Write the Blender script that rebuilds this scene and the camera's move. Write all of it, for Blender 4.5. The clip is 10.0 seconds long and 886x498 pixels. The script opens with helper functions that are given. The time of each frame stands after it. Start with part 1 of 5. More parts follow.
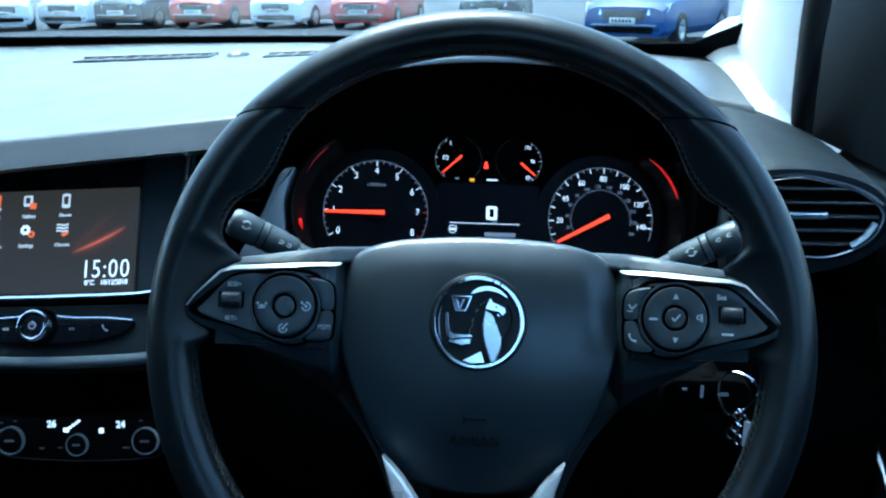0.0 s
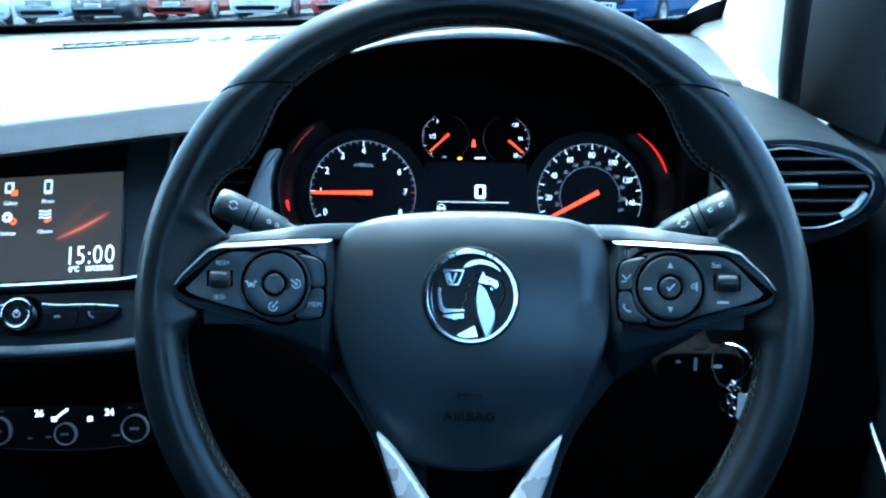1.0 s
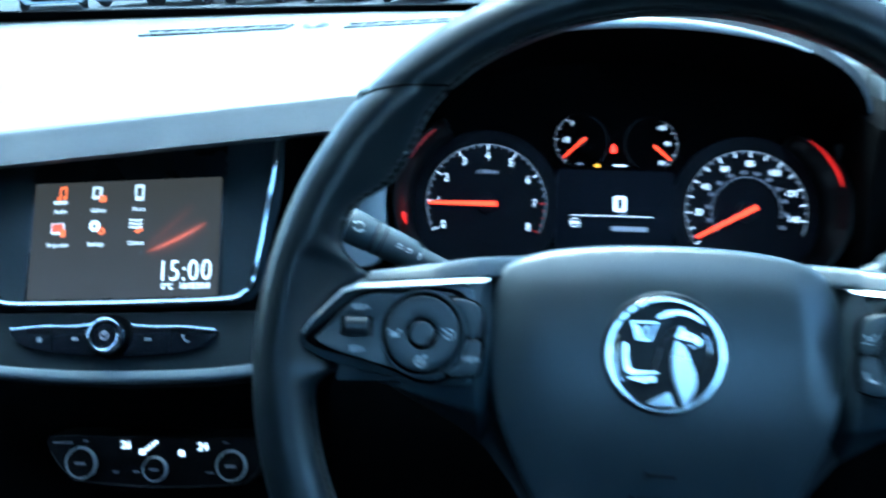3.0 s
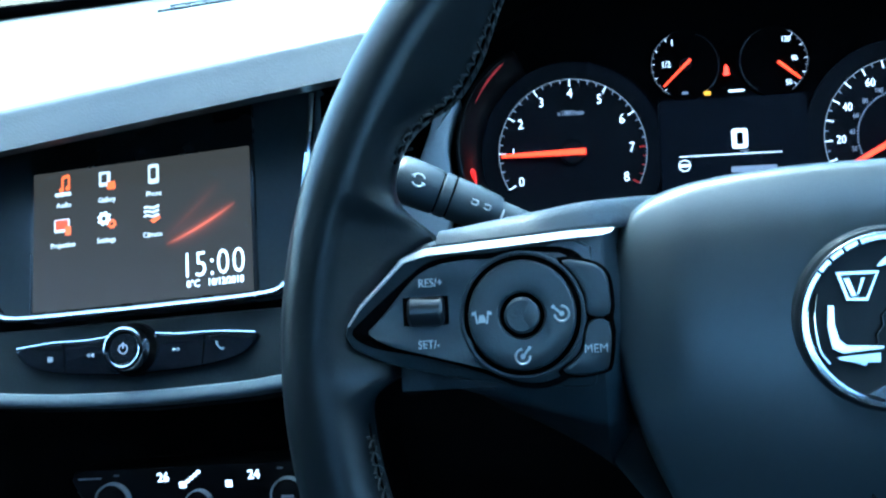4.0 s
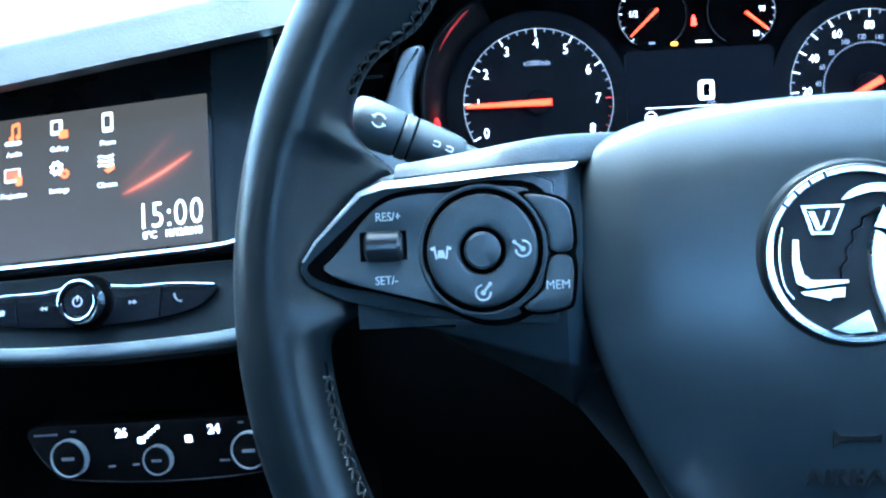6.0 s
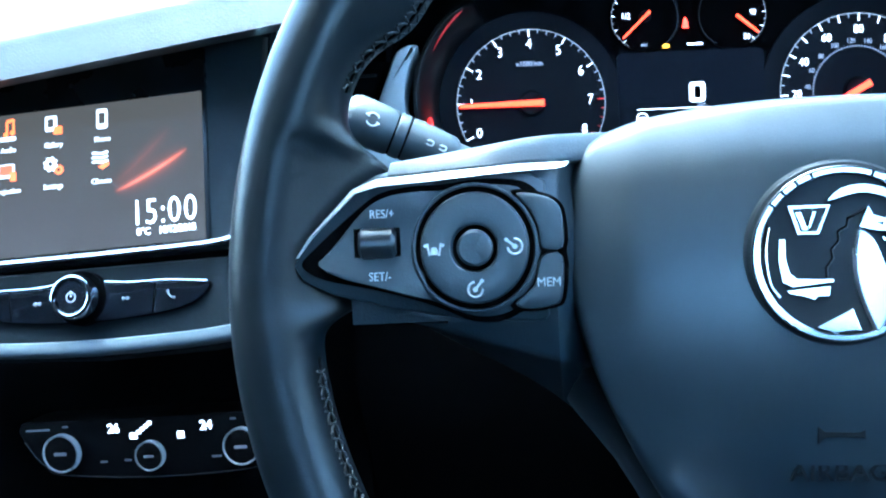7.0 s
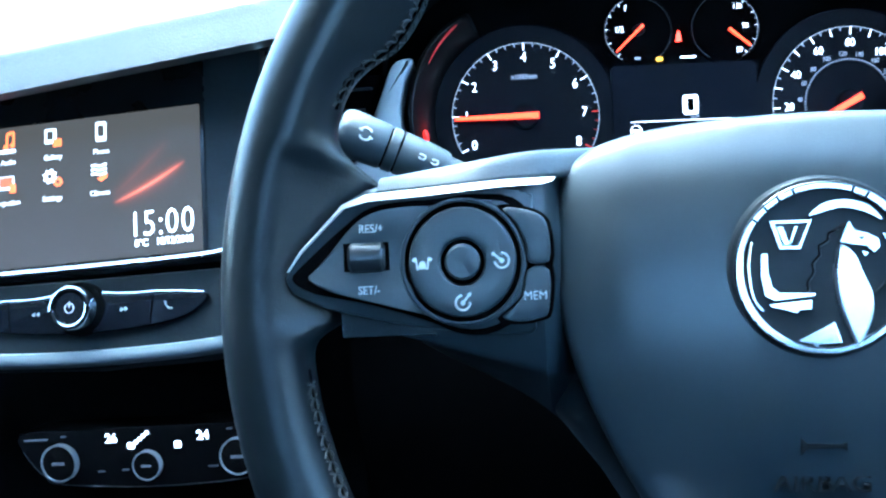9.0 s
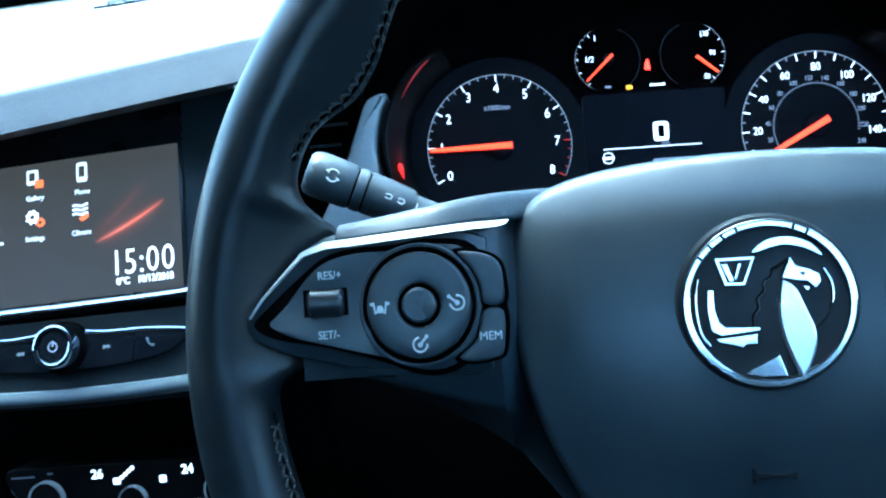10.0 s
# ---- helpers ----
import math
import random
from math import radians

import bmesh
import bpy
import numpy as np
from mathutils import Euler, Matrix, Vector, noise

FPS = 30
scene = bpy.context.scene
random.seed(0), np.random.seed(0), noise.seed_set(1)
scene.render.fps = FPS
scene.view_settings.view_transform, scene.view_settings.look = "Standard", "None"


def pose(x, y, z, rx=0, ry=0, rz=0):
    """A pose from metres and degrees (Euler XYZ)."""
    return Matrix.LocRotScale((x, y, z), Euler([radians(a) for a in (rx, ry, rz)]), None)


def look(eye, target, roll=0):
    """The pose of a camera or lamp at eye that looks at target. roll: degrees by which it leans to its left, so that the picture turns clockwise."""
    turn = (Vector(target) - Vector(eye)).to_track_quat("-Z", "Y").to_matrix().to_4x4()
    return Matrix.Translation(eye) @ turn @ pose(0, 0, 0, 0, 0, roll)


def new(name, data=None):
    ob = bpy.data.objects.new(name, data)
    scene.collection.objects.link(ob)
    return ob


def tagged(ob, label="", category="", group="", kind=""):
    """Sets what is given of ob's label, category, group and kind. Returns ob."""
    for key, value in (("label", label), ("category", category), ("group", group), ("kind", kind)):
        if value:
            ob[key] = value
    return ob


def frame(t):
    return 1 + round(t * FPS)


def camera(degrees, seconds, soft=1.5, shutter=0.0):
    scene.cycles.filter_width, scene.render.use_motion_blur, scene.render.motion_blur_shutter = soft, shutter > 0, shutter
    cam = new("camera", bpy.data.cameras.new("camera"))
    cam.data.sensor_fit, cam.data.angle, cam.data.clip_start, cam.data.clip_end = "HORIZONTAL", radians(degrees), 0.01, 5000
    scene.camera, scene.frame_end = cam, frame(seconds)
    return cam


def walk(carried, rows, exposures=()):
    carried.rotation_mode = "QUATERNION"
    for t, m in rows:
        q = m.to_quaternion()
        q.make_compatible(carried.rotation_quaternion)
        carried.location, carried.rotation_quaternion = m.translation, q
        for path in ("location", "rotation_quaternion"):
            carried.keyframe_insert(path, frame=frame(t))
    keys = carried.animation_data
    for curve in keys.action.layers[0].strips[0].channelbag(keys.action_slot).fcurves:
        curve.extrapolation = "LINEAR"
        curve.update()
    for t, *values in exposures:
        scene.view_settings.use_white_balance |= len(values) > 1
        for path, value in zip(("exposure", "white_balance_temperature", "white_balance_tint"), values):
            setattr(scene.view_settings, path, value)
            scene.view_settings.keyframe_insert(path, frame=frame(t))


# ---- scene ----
cam = camera(52.4, 10.0, soft=2.2, shutter=0.4)
PATH = [
    (0, (0.025, -0.522, 1.2), (-0.134, 1.381, 0.606), -0.5),
    (0.5, (0.028, -0.524, 1.196), (-0.112, 1.387, 0.624), -1.2),
    (1, (0.021, -0.518, 1.189), (-0.106, 1.379, 0.571), -1.4),
    (1.5, (0.019, -0.514, 1.186), (-0.1, 1.381, 0.558), -1.6),
    (2, (0.019, -0.51, 1.185), (-0.078, 1.387, 0.557), -1.9),
    (2.5, (0.013, -0.502, 1.181), (-0.089, 1.391, 0.542), -1.6),
    (3, (-0.05, -0.412, 1.185), (-0.31, 1.463, 0.539), -1.5),
    (3.2, (-0.074, -0.366, 1.175), (-0.395, 1.5, 0.534), -3.2),
    (4.3, (-0.082, -0.279, 1.118), (-0.477, 1.562, 0.445), -8.1),
    (4.5, (-0.082, -0.278, 1.117), (-0.467, 1.563, 0.436), -7.9),
    (5, (-0.082, -0.28, 1.113), (-0.45, 1.548, 0.39), -7.5),
    (5.5, (-0.081, -0.28, 1.113), (-0.435, 1.547, 0.38), -7.3),
    (6, (-0.081, -0.279, 1.111), (-0.417, 1.551, 0.377), -6.9),
    (7.5, (-0.08, -0.285, 1.112), (-0.396, 1.548, 0.377), -6.2),
    (8, (-0.079, -0.284, 1.112), (-0.396, 1.552, 0.385), -6.5),
    (8.5, (-0.081, -0.285, 1.111), (-0.402, 1.549, 0.381), -6.0),
    (9, (-0.075, -0.287, 1.115), (-0.397, 1.552, 0.397), -6.3),
    (9.5, (-0.058, -0.293, 1.127), (-0.386, 1.553, 0.43), -7.7),
    (10, (-0.058, -0.291, 1.126), (-0.375, 1.561, 0.441), -7.6),
]
walk(cam, [(t, look(eye, target, roll)) for t, eye, target, roll in PATH],
     exposures=((0.0, 2.5, 4720, -11), (0.55, 2.80, 4640, -12), (1.0, 3.30, 4600, -12), (2.0, 3.84, 4500, -14), (3.2, 3.36, 4520, -14), (4.3, 3.52, 4600, -12), (5.5, 4.32, 4720, -7), (7.5, 4.42, 4720, -7), (9.0, 4.38, 4720, -7), (10.0, 3.62, 4530, -12)))

# ---- light ----
world = bpy.data.worlds.new("sky")
scene.world = world
world.use_nodes = True
wt = world.node_tree
sky = wt.nodes.new("ShaderNodeTexSky")
sky.sky_type, sky.sun_disc = "NISHITA", False
sky.sun_elevation, sky.sun_rotation = radians(66), radians(-25)
sky.air_density, sky.dust_density = 1.0, 3.0
wt.links.new(sky.outputs[0], wt.nodes["Background"].inputs[0])
wt.nodes["Background"].inputs[1].default_value = 0.14
sun = new("sun", bpy.data.lights.new("sun", "SUN"))
sun.data.energy, sun.data.angle, sun.data.color = 1.1, radians(25), (1.0, 0.97, 0.92)
sun.matrix_world = look((0, 0, 8), (0.65, -1.40, 4.52))

# ---- materials ----
def surface(name, color, rough=0.5, metal=0.0, vary=0.15, scale=60.0, bump=0.0, bump_scale=900.0, coat=0.0, spec=0.5, wear=0.0):
    m = bpy.data.materials.new(name)
    m.use_nodes = True
    n, l = m.node_tree.nodes, m.node_tree.links
    b = n["Principled BSDF"]
    b.inputs["Metallic"].default_value = metal
    b.inputs["Specular IOR Level"].default_value = spec
    b.inputs["Coat Weight"].default_value = coat
    b.inputs["Coat Roughness"].default_value = 0.08
    co = n.new("ShaderNodeTexCoord")
    big, fine = n.new("ShaderNodeTexNoise"), n.new("ShaderNodeTexNoise")
    big.inputs["Scale"].default_value, big.inputs["Detail"].default_value = scale * 0.25, 4
    fine.inputs["Scale"].default_value, fine.inputs["Detail"].default_value = scale * 6, 3
    l.new(co.outputs["Object"], big.inputs["Vector"]), l.new(co.outputs["Object"], fine.inputs["Vector"])
    mix = n.new("ShaderNodeMath")
    mix.operation = "ADD"
    l.new(big.outputs[0], mix.inputs[0]), l.new(fine.outputs[0], mix.inputs[1])
    ramp = n.new("ShaderNodeMapRange")
    ramp.inputs["From Min"].default_value, ramp.inputs["From Max"].default_value = 0.6, 1.4
    ramp.inputs["To Min"].default_value, ramp.inputs["To Max"].default_value = 1 - vary, 1 + vary
    l.new(mix.outputs[0], ramp.inputs["Value"])
    mul = n.new("ShaderNodeVectorMath")
    mul.operation = "SCALE"
    mul.inputs[0].default_value = color
    l.new(ramp.outputs[0], mul.inputs["Scale"])
    l.new(mul.outputs[0], b.inputs["Base Color"])
    rr = n.new("ShaderNodeMapRange")
    rr.inputs["From Min"].default_value, rr.inputs["From Max"].default_value = 0.3, 0.7
    rr.inputs["To Min"].default_value, rr.inputs["To Max"].default_value = max(rough - 0.06 - wear, 0.02), min(rough + 0.06 + wear, 1)
    l.new(big.outputs[0], rr.inputs["Value"]), l.new(rr.outputs[0], b.inputs["Roughness"])
    if bump:
        v = n.new("ShaderNodeTexVoronoi")
        v.inputs["Scale"].default_value = bump_scale
        l.new(co.outputs["Object"], v.inputs["Vector"])
        bp = n.new("ShaderNodeBump")
        bp.inputs["Strength"].default_value, bp.inputs["Distance"].default_value = bump, 0.0004
        l.new(v.outputs["Distance"], bp.inputs["Height"]), l.new(bp.outputs[0], b.inputs["Normal"])
    return m


def glowing(name, color, strength):
    m = bpy.data.materials.new(name)
    m.use_nodes = True
    b = m.node_tree.nodes["Principled BSDF"]
    b.inputs["Base Color"].default_value = (*[c * 0.3 for c in color], 1)
    b.inputs["Emission Color"].default_value = (*color, 1)
    b.inputs["Emission Strength"].default_value = strength
    return m


def clear(name, tint=(1, 1, 1), rough=0.0):
    m = bpy.data.materials.new(name)
    m.use_nodes = True
    b = m.node_tree.nodes["Principled BSDF"]
    b.inputs["Base Color"].default_value = (*tint, 1)
    b.inputs["Transmission Weight"].default_value, b.inputs["Roughness"].default_value, b.inputs["IOR"].default_value = 1.0, rough, 1.45
    return m


M_dash = surface("soft_dash_plastic", (0.045, 0.048, 0.05), 0.36, spec=0.6, bump=0.2, bump_scale=700)
M_dashlow = surface("dark_dash_plastic", (0.016, 0.018, 0.021), 0.55, spec=0.35, bump=0.3, bump_scale=800)
M_slot = surface("slot_plastic", (0.010, 0.011, 0.012), 0.6, spec=0.2)
M_tag = surface("white_plastic", (0.75, 0.75, 0.72), 0.5)
# near-black: deep shade under and inside the dashboard is put into this colour
M_void = surface("shaded_black_plastic", (0.0009, 0.0009, 0.001), 0.85, spec=0.03, bump=0.2, bump_scale=800)
M_leather = surface("black_leather", (0.0028, 0.0044, 0.0056), 0.34, spec=0.33, bump=0.07, bump_scale=1100, vary=0.2, wear=0.0)
M_hub = surface("airbag_plastic", (0.0105, 0.0165, 0.0205), 0.35, spec=0.65, bump=0.05, bump_scale=1500, vary=0.10, wear=0.0)
M_spoke = surface("spoke_plastic", (0.0085, 0.0135, 0.017), 0.38, spec=0.5, bump=0.2, bump_scale=1300)
# darker copy of the spoke plastic, with the shade below the spoke in its colour
M_root = surface("spoke_root_shaded", (0.006, 0.009, 0.011), 0.55, spec=0.3, bump=0.15, bump_scale=1300)
M_gloss = surface("gloss_black", (0.005, 0.006, 0.008), 0.14, coat=0.2, spec=0.4, vary=0.1)
M_button = surface("button_plastic", (0.0115, 0.018, 0.0225), 0.40, spec=0.55, bump=0.1, bump_scale=1500)
M_stalk = surface("stalk_plastic", (0.024, 0.031, 0.035), 0.44, bump=0.1, bump_scale=1500)
M_rocker = surface("rocker_black", (0.006, 0.0075, 0.009), 0.28, spec=0.5)
M_pod = surface("matt_black_panel", (0.0022, 0.0022, 0.0025), 0.5, spec=0.06)
M_housing = surface("dark_soft_plastic", (0.010, 0.014, 0.017), 0.65, spec=0.18, bump=0.2, bump_scale=700)
M_gap = surface("gap_black", (0.0009, 0.0009, 0.001), 0.9, spec=0.03)
M_chrome = surface("chrome", (0.78, 0.79, 0.80), 0.09, 1.0, vary=0.05)
M_satin = surface("satin_silver", (0.55, 0.57, 0.6), 0.32, 1.0, vary=0.08)
M_trim = surface("bright_satin_trim", (0.80, 0.81, 0.82), 0.28, 1.0, vary=0.05)
M_blade = surface("silver_blade_paint", (0.72, 0.74, 0.76), 0.30, 0.55, vary=0.05)
M_knobring = surface("knob_ring_silver", (0.38, 0.41, 0.43), 0.3, 0.35, vary=0.05)
M_bezel = surface("grey_bezel_plastic", (0.026, 0.034, 0.040), 0.5, spec=0.4, bump=0.15, bump_scale=900)
M_badge = surface("badge_black", (0.008, 0.010, 0.012), 0.45, spec=0.2)
M_mark = surface("grey_print", (0.34, 0.37, 0.39), 0.7)
M_print = surface("pale_print", (0.50, 0.52, 0.52), 0.6)
M_markdark = surface("embossed_mark", (0.0020, 0.0028, 0.0034), 0.55, spec=0.2)
M_thread = surface("grey_thread", (0.024, 0.027, 0.027), 0.8)
M_silvertrim = surface("silver_trim_paint", (0.30, 0.33, 0.35), 0.40, 0.1, vary=0.08)
M_greytrim = surface("grey_trim_paint", (0.105, 0.125, 0.14), 0.48, 0.0, vary=0.08)
M_brow = surface("pale_brow_shine", (0.42, 0.46, 0.48), 0.4)
M_face = surface("dial_face", (0.0034, 0.0040, 0.0066), 0.6, spec=0.10)
M_wall = surface("dial_wall_black", (0.0014, 0.0014, 0.0016), 0.36, spec=0.14)
M_lcd = surface("lcd_face", (0.003, 0.004, 0.008), 0.5, spec=0.08)
M_white = glowing("white_glow", (0.86, 0.88, 1.0), 0.2624)
M_soft = glowing("soft_white_glow", (0.88, 0.88, 0.95), 0.15)
M_dim = glowing("dim_white_glow", (0.55, 0.58, 0.75), 0.0492)
M_ringdim = glowing("ring_glow", (0.6, 0.62, 0.72), 0.0574)
M_faint = glowing("faint_glow", (0.6, 0.62, 0.72), 0.0009)
M_red = glowing("needle_red", (1.0, 0.045, 0.008), 0.42)
M_redreflect = glowing("red_accent", (1.0, 0.012, 0.008), 0.11)
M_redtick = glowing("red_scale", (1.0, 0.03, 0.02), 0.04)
M_redfaint = glowing("faint_red_glow", (1.0, 0.02, 0.015), 0.009)
M_lampred = glowing("lamp_red", (1.0, 0.02, 0.008), 0.738)
M_amber = glowing("lamp_amber", (1.0, 0.42, 0.02), 0.22)
M_orange = glowing("icon_orange", (1.0, 0.16, 0.04), 0.1804)
M_swoosh = glowing("swoosh_red", (1.0, 0.10, 0.04), 0.1476)
M_glass = clear("windscreen_glass", (0.77, 0.83, 0.83))
M_sideglass = clear("side_window_glass", (0.97, 0.98, 0.98))
M_rearglass = clear("clear_rear_glass", (0.90, 0.93, 0.93))
M_liner = surface("headliner_cloth", (0.045, 0.045, 0.047), 0.9, bump=0.3, bump_scale=400)
M_pillar = surface("pillar_trim", (0.88, 0.89, 0.88), 0.7, vary=0.04, bump=0.05, bump_scale=900)
M_rubber = surface("door_seal_rubber", (0.012, 0.012, 0.013), 0.7)
M_door = surface("door_plastic", (0.010, 0.0135, 0.016), 0.85, spec=0.06, bump=0.3, bump_scale=800)
M_frit = surface("black_frit", (0.004, 0.004, 0.005), 0.9, spec=0.02)
M_carpet = surface("carpet", (0.004, 0.004, 0.0044), 0.95, spec=0.03, bump=0.6, bump_scale=300)
M_asphalt = surface("asphalt", (0.05, 0.053, 0.056), 0.85, bump=0.0, scale=8, vary=0.3)
M_screen = bpy.data.materials.new("screen_glass")

# the screen gives off a faint grey light
M_screen.use_nodes = True
sb = M_screen.node_tree.nodes["Principled BSDF"]
sb.inputs["Base Color"].default_value = (0.02, 0.021, 0.024, 1)
sb.inputs["Roughness"].default_value = 0.22
sb.inputs["Emission Color"].default_value = (0.62, 0.5, 0.42, 1)
sb.inputs["Emission Strength"].default_value = 0.011


def streak_material():
    """The screen's grey with two soft red streaks, as brightness across and along each."""
    m = M_screen.copy()
    m.name = "screen_streaks"
    n, l = m.node_tree.nodes, m.node_tree.links
    b = n["Principled BSDF"]

    def calc(op, a, c=0.0):
        k = n.new("ShaderNodeMath")
        k.operation = op
        for i, v in enumerate((a, c)):
            if isinstance(v, (int, float)):
                k.inputs[i].default_value = v
            else:
                l.new(v, k.inputs[i])
        return k.outputs[0]
    xyz = n.new("ShaderNodeSeparateXYZ")
    l.new(n.new("ShaderNodeTexCoord").outputs["Object"], xyz.inputs[0])
    x, y = xyz.outputs[0], xyz.outputs[1]
    total = None
    for ax, ay, bx, by, bow, layers in ((0.0190, -0.0125, 0.0715, 0.0120, 1.6, ((0.0007, 0.10), (0.0022, 0.040), (0.0060, 0.010))), (0.0170, -0.0080, 0.0600, 0.0280, 1.2, ((0.0009, 0.006), (0.0040, 0.005)))):
        d = math.hypot(bx - ax, by - ay)
        c, s = (bx - ax) / d, (by - ay) / d
        dx, dy = calc("SUBTRACT", x, (ax + bx) / 2), calc("SUBTRACT", y, (ay + by) / 2)
        u = calc("ADD", calc("MULTIPLY", dx, c), calc("MULTIPLY", dy, s))
        v = calc("SUBTRACT", calc("MULTIPLY", dy, c), calc("MULTIPLY", dx, s))
        t = calc("DIVIDE", u, d / 2)
        tt = calc("MULTIPLY", t, t)
        v = calc("ADD", v, calc("SUBTRACT", 0.0010 * bow, calc("MULTIPLY", tt, 0.0010 * bow)))
        along = calc("MAXIMUM", calc("SUBTRACT", 1.0, tt), 0.0)
        for w, k in layers:
            q = calc("DIVIDE", v, w)
            g = calc("POWER", 2.718, calc("MULTIPLY", calc("MULTIPLY", q, q), -1.0))
            g = calc("MULTIPLY", calc("MULTIPLY", g, along), k)
            total = g if total is None else calc("ADD", total, g)
    red = n.new("ShaderNodeVectorMath")
    red.operation = "SCALE"
    red.inputs[0].default_value = (1.0, 0.14, 0.07)
    l.new(total, red.inputs["Scale"])
    add = n.new("ShaderNodeVectorMath")
    add.operation = "ADD"
    add.inputs[1].default_value = (0.00682, 0.0055, 0.00462)
    l.new(red.outputs[0], add.inputs[0])
    l.new(add.outputs[0], b.inputs["Emission Color"])
    b.inputs["Emission Strength"].default_value = 1.0
    return m


M_streak = streak_material()


# ---- building helpers ----
def part(name, bm, material, parent=None, label="", smooth=True):
    me = bpy.data.meshes.new(name)
    bm.normal_update()
    bm.to_mesh(me)
    bm.free()
    me.materials.append(material)
    if smooth:
        me.polygons.foreach_set("use_smooth", [True] * len(me.polygons))
        me.set_sharp_from_angle(angle=radians(38))
    ob = new(name, me)
    ob.parent = parent
    return tagged(ob, label)


raw_part = part


def thing(name, m, label, category, group="", kind=""):
    ob = new(name)
    ob.empty_display_size = 0.05
    ob.matrix_basis = m
    return tagged(ob, label, category, group, kind)


def plate(outline, z0, z1, bevel=0.0, bm=None, segments=2):
    """A flat piece with the given outline, counter-clockwise, between two heights; its top edge rounded."""
    bm = bm or bmesh.new()
    low = [bm.verts.new((x, y, z0)) for x, y in outline]
    rings = [low]
    if bevel:
        c = outline
        k = len(c)
        for s in range(segments + 1):
            a = math.pi / 2 * s / segments
            off, h = bevel * (1 - math.cos(a)), z1 - bevel + bevel * math.sin(a)
            ring = []
            for i in range(k):
                p, q, r = Vector(c[i - 1]), Vector(c[i]), Vector(c[(i + 1) % k])
                d1, d2 = (q - p).normalized(), (r - q).normalized()
                nn = Vector((-d1.y - d2.y, d1.x + d2.x))
                nn = nn.normalized() / max(0.5, math.sqrt(max(0.05, (1 + d1.dot(d2)) / 2))) if nn.length > 1e-6 else Vector((0, 0))
                ring.append(bm.verts.new((q.x + nn.x * off, q.y + nn.y * off, h)))
            rings.append(ring)
    else:
        rings.append([bm.verts.new((x, y, z1)) for x, y in outline])
    for a, b in zip(rings, rings[1:]):
        for i in range(len(a)):
            j = (i + 1) % len(a)
            bm.faces.new((a[i], a[j], b[j], b[i]))
    bm.faces.new(rings[-1])
    bm.faces.new(list(reversed(low)))
    return bm


def smooth_outline(points, n=6):
    """A closed rounded line through the given corners (Catmull-Rom)."""
    out, k = [], len(points)
    for i in range(k):
        p0, p1, p2, p3 = (Vector(points[(i + j) % k]) for j in (-1, 0, 1, 2))
        for s in range(n):
            t = s / n
            q = 0.5 * ((2 * p1) + (p2 - p0) * t + (2 * p0 - 5 * p1 + 4 * p2 - p3) * t * t + (3 * p1 - p0 - 3 * p2 + p3) * t ** 3)
            out.append((q.x, q.y))
    return out


def smooth_line(points, n=6):
    out, k = [], len(points)
    for i in range(k - 1):
        p0, p1, p2, p3 = (Vector(points[min(max(i + j, 0), k - 1)]) for j in (-1, 0, 1, 2))
        for s in range(n):
            t = s / n
            out.append(0.5 * ((2 * p1) + (p2 - p0) * t + (2 * p0 - 5 * p1 + 4 * p2 - p3) * t * t + (3 * p1 - p0 - 3 * p2 + p3) * t ** 3))
    return out + [Vector(points[-1])]


def smooth_step(a, b, x):
    t = min(1.0, max(0.0, (x - a) / (b - a)))
    return t * t * (3 - 2 * t)


def round_rect(w, h, r, cx=0, cy=0, n=4):
    out = []
    for sx, sy, a0 in ((1, 1, 0), (-1, 1, 90), (-1, -1, 180), (1, -1, 270)):
        for i in range(n + 1):
            a = radians(a0 + 90 * i / n)
            out.append((cx + sx * (w / 2 - r) + r * math.cos(a), cy + sy * (h / 2 - r) + r * math.sin(a)))
    return out


def circle(r, cx=0, cy=0, n=48, a0=0, a1=360):
    return [(cx + r * math.cos(radians(a0 + (a1 - a0) * i / n)), cy + r * math.sin(radians(a0 + (a1 - a0) * i / n))) for i in range(n)]


def ring_plate(ro, ri, z0, z1, cx=0, cy=0, n=64, bm=None, bevel=0.0):
    """A turned ring: a lathe of a bevelled rectangle."""
    bm = bm or bmesh.new()
    b = bevel
    prof = [(ri, z0), (ri, z1 - b), (ri + b * 0.3, z1 - b * 0.3), (ri + b, z1), (ro - b, z1), (ro - b * 0.3, z1 - b * 0.3), (ro, z1 - b), (ro, z0)] if b else [(ri, z0), (ri, z1), (ro, z1), (ro, z0)]
    rows = [[bm.verts.new((cx + r * math.cos(2 * math.pi * i / n), cy + r * math.sin(2 * math.pi * i / n), z)) for r, z in prof] for i in range(n)]
    for i in range(n):
        a, c = rows[i], rows[(i + 1) % n]
        for j in range(len(prof)):
            k = (j + 1) % len(prof)
            bm.faces.new((a[j], a[k], c[k], c[j]))
    bmesh.ops.recalc_face_normals(bm, faces=bm.faces)
    return bm


